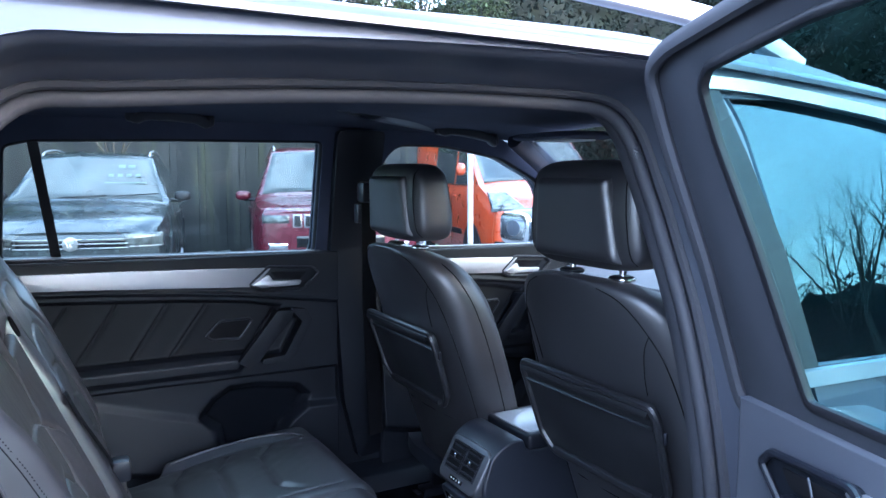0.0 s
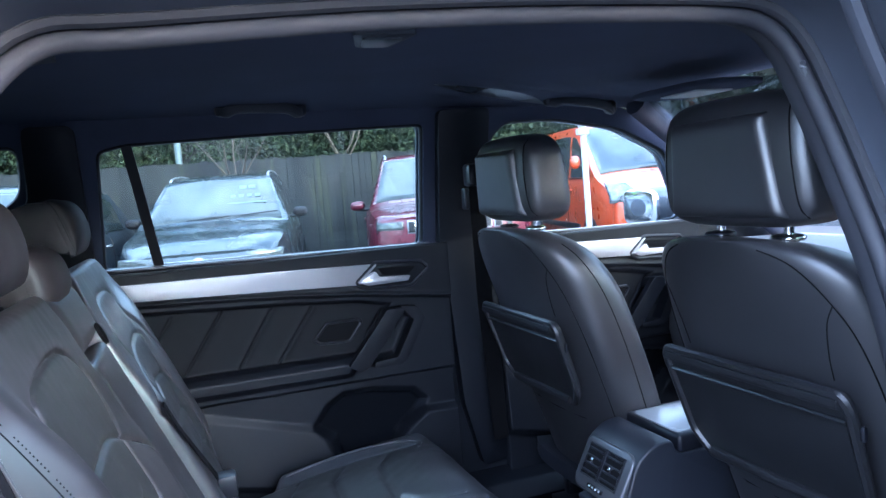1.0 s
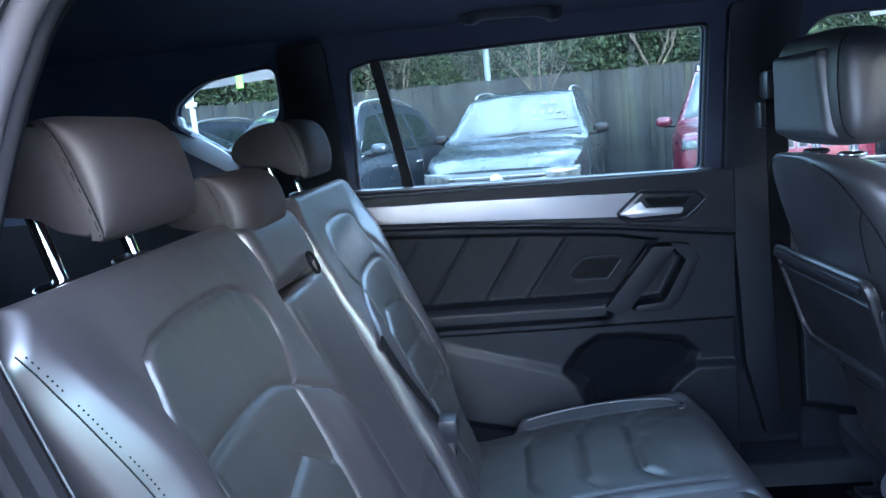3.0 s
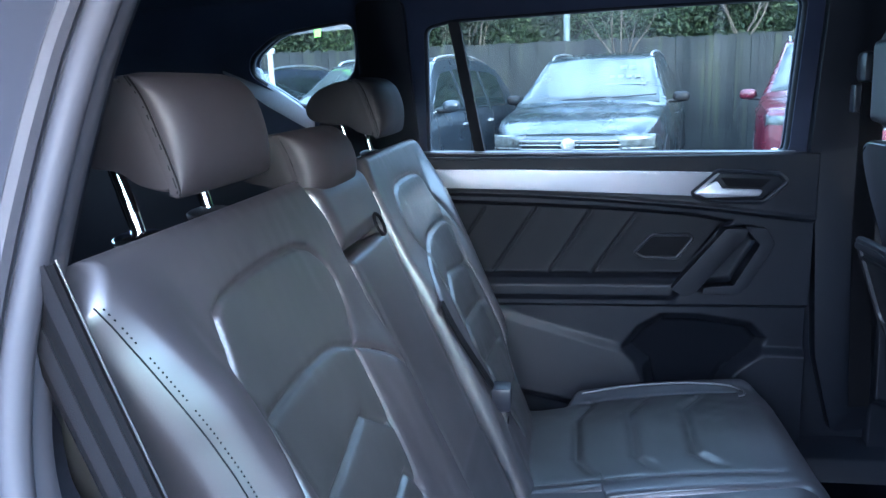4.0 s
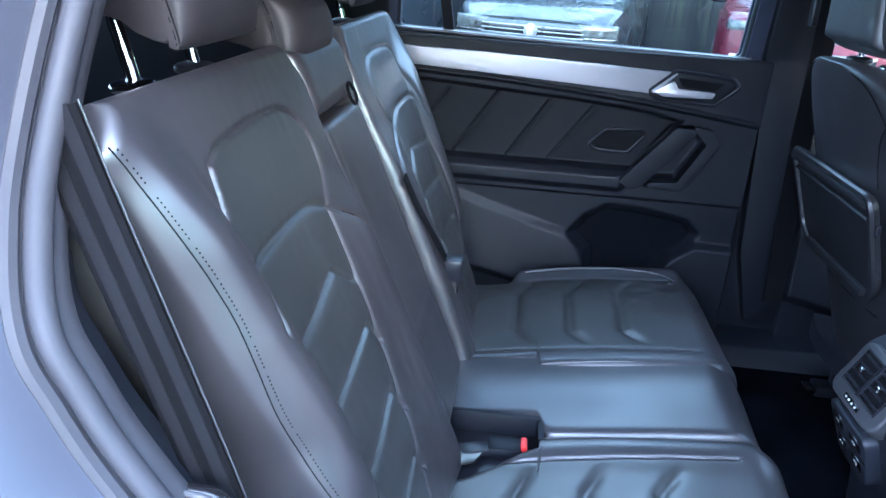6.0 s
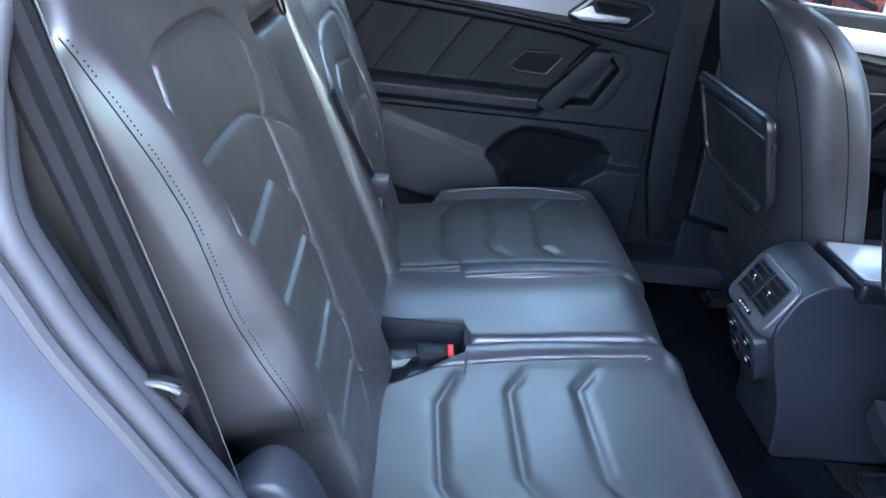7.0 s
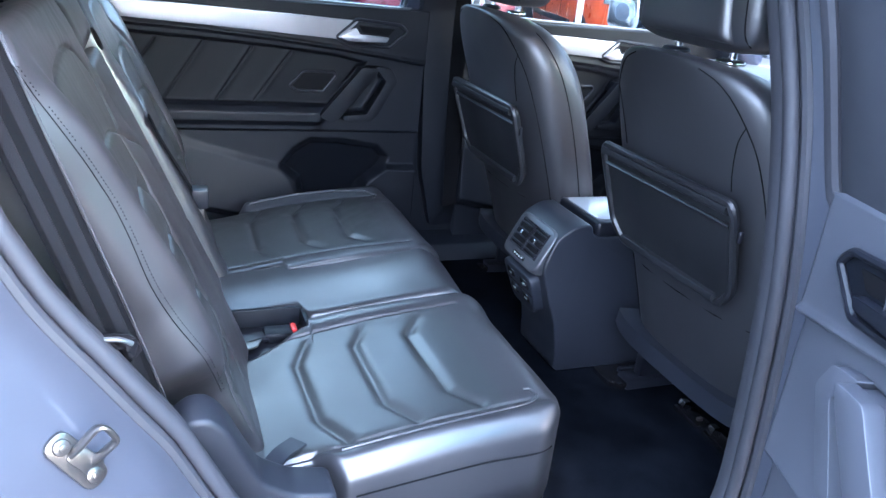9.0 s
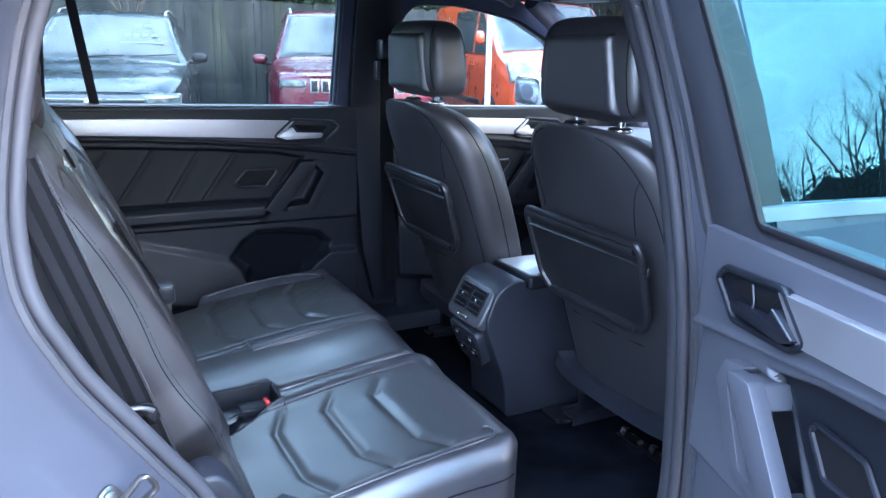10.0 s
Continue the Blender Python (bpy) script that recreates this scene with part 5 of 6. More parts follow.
part("tab", sweep([(0.222, -0.565, 0.562), (0.250, -0.540, 0.578), (0.285, -0.508, 0.574)], [(-0.016, -0.002), (0.016, -0.002), (0.016, 0.002), (-0.016, 0.002)], k=3), CONSOLE, tab)

# ---- front seats ----
def front_seat(y0, x0, label, group="front seats"):
    """Backrest, headrest with posts, folding table, base; y0 its middle, x0 its shift along the car."""
    t = thing("front_seat", label, "car seat", group)
    bx = lambda z: 1.015 + (1.005 - z) * 0.32 + x0
    rows = [(0.525, 0.20, 0.10), (0.56, 0.225, 0.15), (0.64, 0.242, 0.19), (0.78, 0.256, 0.20), (0.94, 0.264, 0.20), (1.06, 0.260, 0.19), (1.13, 0.245, 0.17), (1.178, 0.215, 0.14), (1.208, 0.165, 0.10), (1.222, 0.09, 0.05)]
    rows = [(z, w, d * 1.18) for z, w, d in spline(rows, 4)]
    rings = []
    for z, w, d in rows:
        ring = []
        for i in range(48):
            a = 2 * math.pi * i / 48
            c, s = math.cos(a), math.sin(a)
            e = 2.7
            px, py = math.copysign(abs(c) ** (2 / e), c), math.copysign(abs(s) ** (2 / e), s)
            dish = 0.045 * (1 - abs(py) ** 3) * (px > 0) * min(1, (1.2 - z) * 4 if z > 0.95 else 1)
            ring.append(Vector((bx(z) + 0.004 + d * 0.5 * (1 + px) - max(0, dish), y0 + w * py, z)))
        rings.append(ring)
    b = part("backrest", loft(rings), SEATBACK, t, smooth=180)
    for s in (-1, 1):
        pts = [Vector((bx(z) + 0.004 + d * 0.5, y0 + s * (w + 0.0003), z)) for z, w, d in rows if 0.6 < z < 1.19]
        part("seam", tube(pts, 0.0012, n=6), STITCH, b)
    def surf(y, z, o=0.0):
        for (za, wa, da), (zb, wb, db) in zip(rows, rows[1:]):
            if za <= z <= zb:
                break
        q = (z - za) / (zb - za)
        w, d = wa + (wb - wa) * q, da + (db - da) * q
        k = min(0.999, abs(y) / w)
        c = max(0.0, 1 - k ** 2.7) ** (1 / 2.7)
        return Vector((bx(z) + 0.004 + d * 0.5 * (1 - c) - o, y0 + y, z))
    for s in (-1, 1):
        part("seam", tube([surf(s * y, z, 0.0006) for y, z in ((0.095, 1.210), (0.135, 1.195), (0.165, 1.17), (0.192, 1.13), (0.212, 1.08), (0.224, 1.0), (0.228, 0.9), (0.226, 0.78), (0.218, 0.66), (0.205, 0.58))], 0.0012, k=5, n=6), STITCH, b, "dark seam")
        part("seam", tube([surf(s * y, z, 0.0006) for y, z in ((0.192, 1.13), (0.178, 1.10), (0.168, 1.05), (0.165, 1.01))], 0.0010, k=5, n=6), STITCH, b, "dark seam")
    part("pocket_seam", tube([surf(y, 0.735 - 0.0 * y, 0.0006) for y in (-0.20, -0.12, 0.0, 0.12, 0.20)], 0.0013, n=6), STITCH, b, "dark seam")
    for s in (-1, 1):
        part("pocket_seam", tube([surf(s * 0.20, z, 0.0006) for z in (0.735, 0.68, 0.62, 0.56)], 0.0013, n=6), STITCH, b, "dark seam")
    # lower shell and side shields
    part("lower_shell", sweep([(bx(0.55) + 0.02, y0 - 0.235, 0.550), (bx(0.53) - 0.002, y0 - 0.15, 0.536), (bx(0.53) - 0.002, y0 + 0.15, 0.536), (bx(0.55) + 0.02, y0 + 0.235, 0.550)], [(-0.025, -0.022), (0.03, -0.022), (0.03, 0.022), (-0.025, 0.022)], k=4), CONSOLE, t, "grey lower shell")
    part("seat_base", rbox(bx(0.5) + 0.03, bx(0.5) + 0.52, y0 - 0.24, y0 + 0.24, 0.47, 0.60, 0.03, 3), LEATHER, t)
    for s in (-1, 1):
        r = part("rail", rbox(bx(0.4) - 0.02, bx(0.4) + 0.50, y0 + s * 0.21 - 0.025, y0 + s * 0.21 + 0.025, 0.355, 0.385, 0.004), PLASTIC_S, t, "seat rail")
        part("rail_end", rbox(bx(0.4) - 0.045, bx(0.4) - 0.018, y0 + s * 0.21 - 0.022, y0 + s * 0.21 + 0.022, 0.36, 0.375, 0.003), GLOSSB, r, "black rail end")
        part("leg", rbox(bx(0.4) + 0.02, bx(0.4) + 0.10, y0 + s * 0.21 - 0.015, y0 + s * 0.21 + 0.015, 0.385, 0.48, 0.005), PLASTIC_S, t)
    # folding table on the seat back
    nb = Vector((-0.952, 0, -0.305))
    on = lambda y, z, h: Vector((bx(z), y0 + y, z)) + nb * h
    tr = [(0.200, 1.004), (-0.200, 1.004), (-0.210, 0.985), (-0.200, 0.83), (-0.165, 0.790), (0.165, 0.790), (0.200, 0.83), (0.210, 0.985)]
    tp = part("folding_table", sheet(dense(rounded(tr, 0.012, 3), 0.05), [], lambda y, z, h: on(y, z, h), 0.014, 0.003), TABLE, t, "folding table on the seat back")
    part("table_rim", tube([on(y, z, 0.014) for y, z in rounded(tr, 0.014, 3)], 0.0085, closed=True, up=tuple(nb)), TABLE, tp, "raised table rim")
    part("table_lip", sweep([on(-0.20, 0.962, 0.015), on(0.20, 0.962, 0.015)], oval(0.006, 0.005, 8)), TABLE, tp)
    part("table_top_bar", sweep([on(-0.200, 0.992, 0.016), on(0.200, 0.992, 0.016)], oval(0.012, 0.009, 10, 3)), TABLE, tp)
    part("table_foot_bar", sweep([on(-0.155, 0.800, 0.016), on(0.155, 0.800, 0.016)], oval(0.011, 0.009, 10, 3)), TABLE, tp)
    part("latch_button", blob(on(-0.217, 0.945, 0.008), (0.005, 0.004, 0.012), 3), PLASTIC_S, tp)
    # headrest
    hx, hz = bx(1.35) + 0.135, 1.346
    def warp(q):
        return Vector((q.x * (1 - 0.18 * max(0, q.z)) - 0.10 * q.z, q.y * (1 - 0.05 * q.z), q.z))
    h = part("headrest", blob((hx, y0, hz), (0.066, 0.172, 0.108), 4.6, 48, 28, warp), LEATHER, t, smooth=180)
    part("back_panel", pad(lambda v: (-0.118 + 0.008 * v / 0.06, 0.118 - 0.008 * v / 0.06), -0.090, 0.072, lambda y, z, k: (hx - 0.060 - 0.0075 * z / 0.1 - k, y0 + y, hz + z), lambda u, v: 0.016, 0.004, 28, 20, 0.018), LEATHER, h, "smooth raised back panel", 180)
    for s in (-1, 1):
        edge = []
        for i in range(-8, 9):
            qz = i / 9.5
            qx = -max(0.0, 1 - 0.85 ** 4.6 - abs(qz) ** 4.6) ** (1 / 4.6)
            edge.append((hx + 0.066 * (qx * (1 - 0.18 * max(0, qz)) - 0.10 * qz) - 0.0003, y0 + s * 0.172 * 0.85 * (1 - 0.05 * qz), hz + 0.108 * qz))
        part("seam", tube(edge, 0.0013, n=6), STITCH, h)
        part("post", tube([(hx + 0.000, y0 + s * 0.078, 1.19), (hx + 0.004, y0 + s * 0.078, 1.30)], 0.008, n=12), CHROME, h, "chrome post")
        part("collar", blob((hx - 0.001, y0 + s * 0.078, 1.221), (0.024, 0.026, 0.007), 2.6), CHROME if s < 0 else PLASTIC_S, t)
    return t


front_r = front_seat(-0.376, 0.0, "black leather front seat with folding table, driver side")
front_l = front_seat(0.375, -0.062, "black leather front seat with folding table, passenger side")

# ---- centre console ----
con = thing("centre_console", "grey plastic centre console with rear air vents", "console")
prof = [(1.035, 0.36), (1.030, 0.43), (1.015, 0.50), (0.990, 0.56), (0.968, 0.62), (0.958, 0.66), (0.985, 0.735), (1.03, 0.766), (1.078, 0.770), (1.086, 0.738), (1.60, 0.72), (1.70, 0.36)]
part("body", prism(rounded(prof, 0.02, 4), "y", -0.075, 0.125, 0.018, 3), CONSOLE, con, "moulded console body")
# vent face: tilted plate with a silver surround
VF = Matrix.Translation((0.972, 0.025, 0.690)) @ Matrix.Rotation(radians(28), 4, "Y")
vf = part("vent_face", prism(rounded([(-0.092, -0.062), (0.092, -0.062), (0.092, 0.058), (-0.092, 0.058)], 0.03, 5), "x", -0.012, 0.02, 0.006, 3), SATIN, con, "satin grey vent surround", m=VF)
for s in (-1, 1):
    v = part("vent", rbox(-0.0135, -0.006, s * 0.036 - 0.030, s * 0.036 + 0.030, -0.030, 0.040, 0.004), STITCH, vf, "dark air vent", m=VF)
    for k in range(4):
        part("vent_slat", rbox(-0.019, -0.010, s * 0.036 - 0.028, s * 0.036 + 0.028, -0.022 + k * 0.017, -0.018 + k * 0.017, 0.001), PLASTIC_S, vf, m=VF)
    part("vent_tab", rbox(-0.023, -0.016, s * 0.036 - 0.006, s * 0.036 + 0.006, 0.000, 0.012, 0.002), CHROME, vf, m=VF)
    part("vent_frame", tube([(-0.013, s * 0.036 + a * 0.031, 0.005 + b * 0.036) for a, b in ((-1, -1), (1, -1), (1, 1), (-1, 1))], 0.003, closed=True, up=(1, 0, 0)), PLASTIC_S, vf, m=VF)
part("button_strip", rbox(-0.0145, -0.008, -0.03, 0.03, -0.052, -0.042, 0.002), GLOSSB, vf, m=VF)
for k in range(4):
    part("button_mark", rbox(-0.0156, -0.014, -0.022 + k * 0.013, -0.017 + k * 0.013, -0.049, -0.045, 0.0), LABELW, vf, m=VF)
# socket panel below the vents
SPM = Matrix.Translation((0.972, 0.033, 0.572)) @ Matrix.Rotation(radians(-20), 4, "Y")
sp = part("socket_panel", prism(rounded([(-0.062, -0.066), (0.066, -0.066), (0.084, 0.052), (-0.080, 0.052)], 0.026, 4), "x", -0.014, 0.02, 0.005, 3), CONSOLE, con, "charcoal socket panel", m=SPM)
for yy, zz, w in ((-0.036, 0.022, 0.022), (0.040, 0.022, 0.022), (-0.032, -0.024, 0.020), (0.034, -0.024, 0.020)):
    k = part("socket", rbox(-0.0165, -0.008, yy - w, yy + w, zz - 0.013, zz + 0.013, 0.004), GLOSSB, sp, "gloss black socket", m=SPM)
    part("socket_mark", rbox(-0.0172, -0.0160, yy - 0.006, yy + 0.006, zz - 0.003, zz + 0.003, 0.0005), LABELW, k, "pale mark", m=SPM)
part("panel_groove", rbox(-0.0150, -0.012, -0.072, 0.074, -0.003, 0.000, 0.0005), STITCH, sp, m=SPM)
lid = part("armrest_lid", rbox(1.092, 1.48, -0.076, 0.126, 0.735, 0.776, 0.010, 3), PLASTIC_S, con, "padded armrest lid")
part("lid_top", prism(rounded([(1.10, -0.06), (1.45, -0.06), (1.45, 0.11), (1.10, 0.11)], 0.02, 4), "z", 0.774, 0.779, 0.003), LID, lid, "smooth lid top paled for its sky reflection")
floor_bits = thing("floor_bracket", "black seat rail cover with steel tips on the carpet", "bracket")
part("cover", rbox(1.15, 1.36, -0.165, -0.085, 0.353, 0.372, 0.006), GLOSSB, floor_bits)
part("cover_ridge", rbox(1.20, 1.36, -0.135, -0.12, 0.370, 0.385, 0.004), PLASTIC_S, floor_bits)
for y0 in (-0.33, -0.44):
    clip = thing("rail_clip", "black seat rail clip with a bright steel tip", "clip", "seat rail clips")
    part("block", rbox(1.262, 1.305, y0 - 0.045, y0 + 0.045, 0.353, 0.368, 0.004), GLOSSB, clip)
    part("tip", prism([(1.268, 0.366), (1.300, 0.366), (1.292, 0.386), (1.276, 0.386)], "y", y0 + 0.020, y0 + 0.040, 0.002), CHROME, clip, "bright steel tip")
    part("tooth", rbox(1.275, 1.290, y0 - 0.035, y0 - 0.026, 0.366, 0.376, 0.002), STEEL, clip)

# ---- outside ----
ground = part("ground", rbox(-400, 400, -400, 400, -0.3, 0.0, 0.0), ASPHALT, None, smooth=0)
tagged(ground, "worn grey asphalt of a car park", "ground", kind="structure")


def lerp_table(tab):
    """Smooth lookup through (s, value) pairs."""
    def f(s):
        if s <= tab[0][0]:
            return tab[0][1]
        for (a, p), (b, q) in zip(tab, tab[1:]):
            if s <= b:
                k = (s - a) / (b - a)
                return p + (q - p) * k
        return tab[-1][1]
    return lambda s: (f(s - 0.05) + 2 * f(s) + f(s + 0.05)) / 4


def vehicle(name, label, m, paint, W, L, H, style):
    """A parked vehicle in its own frame: nose at y = 0, tail at y = L, x across."""
    t = thing(name, label, "van" if style == "van" else "car", "parked vehicles", m=m)
    van = style == "van"
    if van:
        cowl, roof_s, belt, gt = 0.72, 1.75, 1.26, W / 2 * 0.86
        top = lerp_table([(0, 0.98), (0.10, 1.08), (0.35, 1.18), (cowl, 1.30), (roof_s, H - 0.04), (2.3, H), (L - 0.2, H), (L, H - 0.06)])
    else:
        cowl, roof_s, belt, gt = 1.12, 1.98, 1.08, W / 2 * 0.72
        if style == "jeep":
            top = lerp_table([(0, 1.0), (0.08, 1.04), (0.5, 1.10), (cowl, 1.15), (roof_s, H - 0.05), (2.5, H), (3.7, H - 0.02), (L - 0.35, H - 0.12), (L, 1.0)])
        else:
            top = lerp_table([(0, 0.80), (0.08, 0.88), (0.40, 0.985), (cowl, 1.08), (roof_s, H - 0.05), (2.5, H), (3.6, H - 0.03), (L - 0.35, H - 0.16), (L, 1.0)])
    wide = lerp_table([(0, 0.86), (0.12, 0.94), (0.45, 0.99), (1.0, 1.0), (L - 0.5, 0.99), (L, 0.90)])
    nose = lambda x, z: 0.09 * (2 * x / W) ** 2 + 0.16 * (2 * x / W) ** 6 + 0.12 * (z - 0.55) ** 2

    def rim(s):
        """Half widths and heights of the belt line and the roof edge at s."""
        zr, w = top(s), W / 2 * wide(s)
        b = min(belt, zr - 0.05)
        k = max(0.0, min(1.0, (zr - b - 0.05) / (H - belt - 0.05)))
        return zr, w, b, w * 0.945 + (gt - w * 0.945) * k, k

    rings = []
    for s in sorted({0.0, 0.06, 0.14, 0.25, 0.4, 0.6, 0.85, cowl, cowl + 0.12, roof_s - 0.1, roof_s, roof_s + 0.25, L - 0.25, L - 0.1, L} | {roof_s + 0.5 * i for i in range(1, int((L - roof_s) / 0.5))} | {cowl + 0.2 * i for i in range(1, 4)}):
        zr, w, b, xe, k = rim(s)
        half = [(w * 0.5, 0.21), (w * 0.90, 0.24), (w * 0.985, 0.42), (w * 1.0, 0.62), (w * 0.995, b - 0.16), (w * 0.985, b - 0.07), (w * 0.945, b), (w * 0.945 + (xe - w * 0.945) * 0.5, b + (zr - 0.06 * k - 0.03 - b) * 0.5), (xe, zr - 0.06 * k - 0.03), (xe * 0.95, zr - 0.012), (xe * 0.72, zr + 0.006), (xe * 0.35, zr + 0.018)]
        pts = half + [(-x, z) for x, z in half[::-1]]
        fade = math.exp(-s / 0.45)
        rings.append([Vector((x, s + nose(x, z) * fade, z)) for x, z in pts])
    part("body", loft(rings), paint, t, smooth=45)
    face = lambda x, z, o: (x, nose(x, z) - o, z)
    fz = top(0) + 0.0
    part("front_panel", pad(lambda v: (-W / 2 * (0.93 - 0.10 * abs(v - 0.6)), W / 2 * (0.93 - 0.10 * abs(v - 0.6))), 0.26, fz, lambda u, v, h: face(u, v, h + 0.012), lambda u, v: 0.0, 0.06, 30, 14, 0.03), paint, t, "painted front panel", 60)

    def stick(nm, edge, z0, z1, o, mt, par=t, lab="", r=0.008, nu=14):
        """A fitting laid on the curved nose."""
        return part(nm, pad(edge, z0, z1, lambda u, v, h: face(u, v, h + 0.012 + o), lambda u, v: 0.0, 0.03, nu, 5, r), mt, par, lab, 60)

    # glass
    ws = part("windscreen", pad(lambda v: (-0.92 * rim(v)[3], 0.92 * rim(v)[3]), cowl + 0.06, roof_s - 0.03, lambda u, v, h: (u, v - 0.004, top(v) + 0.020 - 0.035 * (u / rim(v)[3]) ** 2 + h), lambda u, v: 0.012, 0.02, 20, 12, 0.01), SCREEN, t, "windscreen reflecting sky and branches", 60)
    cuts = [(cowl + 0.30, cowl + 1.22), (cowl + 1.32, cowl + 2.55)] if van else [(cowl + 0.34, cowl + 1.20), (cowl + 1.28, cowl + 2.05), (cowl + 2.13, L - 0.62)]
    zt = lambda s: top(s) - 0.135
    for sx in (-1, 1):
        def on_side(s, z, h, sx=sx):
            zr, w, b, xe, k = rim(s)
            f = (z - b) / (zr - 0.06 * k - 0.03 - b)
            return (sx * (w * 0.945 + (xe - w * 0.945) * f + h), s, z)
        for a, b in cuts:
            part("side_window", pad(lambda v: (a, b), 0.0, 1.0, lambda u, v, h: on_side(u, belt + 0.03 + max(0.03, zt(u) - belt - 0.03) * v, h + 0.006), lambda u, v: 0.0, 0.02, 14, 6, 0.004), DARKGLASS, t, "dark side window", 60)
        part("belt_strip", tube([on_side(a, belt + 0.018, 0.012) for a in [cuts[0][0] + (cuts[-1][1] - cuts[0][0]) * i / 8 for i in range(9)]], 0.007), CHROME if style != "van" else BLACKTRIM, t)
        for s in (cowl + 0.32, cowl + 1.25, cowl + 2.1):
            part("door_seam", tube([(sx * W / 2 * 0.998, s, 0.38), (sx * W / 2 * 1.0, s, 0.62), (sx * W / 2 * 0.995, s, belt - 0.16), (sx * W / 2 * 0.975, s, belt - 0.05)], 0.004), BLACKTRIM, t)
        for s in (cowl + 1.10, cowl + 1.95):
            part("door_handle", blob((sx * W / 2 * 1.0, s, belt - 0.15), (0.018, 0.085, 0.015), 3), SILVER if style == "suv" else paint, t)
        mz = 0.07 if not van else 0.24
        mrr = part("door_mirror", blob((sx * (W / 2 + 0.085), cowl + 0.46, belt + mz), (0.095 if not van else 0.07, 0.06, 0.062 if not van else 0.09), 2.6), BLACKTRIM if style == "vw" else paint, t)
        part("mirror_foot", blob((sx * (W / 2 + 0.01), cowl + 0.46, belt + mz - 0.05), (0.09, 0.035, 0.022), 2.6), BLACKTRIM, mrr)
        for s in (0.92, L - 0.95):
            R = 0.35
            w = part("wheel", sweep([(sx * (W / 2 - 0.13), s + (R - 0.06) * math.cos(a), R + (R - 0.06) * math.sin(a)) for a in (2 * math.pi * i / 28 for i in range(28))], oval(0.10, 0.06, 10, 3), True, (1, 0, 0)), TYRE, t, "black tyre")
            part("rim", join(*[tube([(sx * (W / 2 - 0.045), s, R), (sx * (W / 2 - 0.04), s + 0.24 * math.cos(a), R + 0.24 * math.sin(a))], 0.028) for a in (2 * math.pi * i / 5 + 0.3 for i in range(5))]), ALLOY, w, "alloy rim")
            part("wheel_arch", pad(lambda v: (0.0, 1.0), 0.0, math.pi, lambda u, v, h: (sx * (W / 2 + 0.004 + h), s + (0.05 + 0.36 * u) * math.cos(v), R + (0.05 + 0.36 * u) * math.sin(v)), lambda u, v: 0.0, 0.03, 4, 16, 0.004), BLACKTRIM, t)
        if not van:
            rail = [(sx * rim(s)[3] * 0.90, s, top(s) + o) for s, o in ((roof_s + 0.05, -0.01), (roof_s + 0.22, 0.028), (roof_s + 0.8, 0.04), (L - 1.2, 0.035), (L - 0.75, 0.0))]
            part("roof_rail", sweep(rail, oval(0.016, 0.012, 8), k=4), SILVER, t, "silver roof rail")
    for u, s in ((-0.35, 0.02), (0.30, 0.05)):
        xs = rim(cowl + 0.1)[3]
        part("wiper", tube([(u * xs, cowl + s, top(cowl + s) + 0.05), (u * xs + 0.5, cowl + s + 0.05, top(cowl + s + 0.05) + 0.045)], 0.008), BLACKTRIM, t)
    # front fittings
    if style in ("vw", "suv"):
        g = stick("grille", lambda v: (-0.54, 0.54), 0.645, 0.775, 0.002, GLOSSB, lab="black grille")
        for z in (0.655, 0.70, 0.745):
            stick("grille_bar", lambda v: (-0.535, 0.535), z + 0.004, z + 0.016, 0.010, BARS, g, "bright grille bar", 0.004)
        if style == "vw":
            circle = [(0.072 * math.cos(a), 0.712 + 0.072 * math.sin(a)) for a in (2 * math.pi * i / 24 for i in range(24))]
            part("badge", join(prism(circle, "y", -0.052, -0.02, 0.004), *[tube([(x0, -0.055, z0), (x1, -0.055, z1)], 0.007) for x0, z0, x1, z1 in ((-0.05, 0.757, -0.015, 0.662), (-0.015, 0.662, 0.0, 0.712), (0.0, 0.712, 0.015, 0.662), (0.015, 0.662, 0.05, 0.757))]), BARS, g, "round silver badge")
        for sx in (-1, 1):
            e = (lambda v: (0.53 - 0.05 * (v - 0.66) / 0.12, 0.87)) if sx > 0 else (lambda v: (-0.87, -0.53 + 0.05 * (v - 0.66) / 0.12))
            hl = stick("headlight", e, 0.668, 0.812, 0.003, LAMPGLASS, lab="clear headlight", r=0.02)
            stick("lamp_line", (lambda v: (0.55, 0.85)) if sx > 0 else (lambda v: (-0.85, -0.55)), 0.668, 0.680, 0.006, BARS, hl, "", 0.004)
        stick("number_plate", lambda v: (-0.26, 0.26), 0.44, 0.55, 0.006, WHITEPAINT, lab="white plate with dark bars")
        stick("lower_intake", lambda v: (-0.68, 0.68), 0.29, 0.40, 0.003, GLOSSB)
    elif style == "jeep":
        for k in range(9):
            x = -0.48 + k * 0.12
            f = stick("grille_slot", lambda v: (x - 0.052, x + 0.052), 0.83, 0.985, 0.010, BARS, lab="bright-framed grille slot", r=0.012, nu=6)
            stick("slot_mesh", lambda v: (x - 0.034, x + 0.034), 0.85, 0.965, 0.016, BLACKTRIM, f, "", 0.004, 4)
        for sx in (-1, 1):
            stick("headlight", (lambda v: (0.56, 0.86)) if sx > 0 else (lambda v: (-0.86, -0.56)), 0.87, 0.985, 0.004, LAMPGLASS, lab="clear headlight", r=0.02)
            stick("fog_lamp", (lambda v: (0.58, 0.80)) if sx > 0 else (lambda v: (-0.80, -0.58)), 0.585, 0.67, 0.006, CHROME, lab="chrome fog lamp frame", r=0.02)
        stick("lower_intake", lambda v: (-0.52, 0.52), 0.60, 0.76, 0.002, GLOSSB)
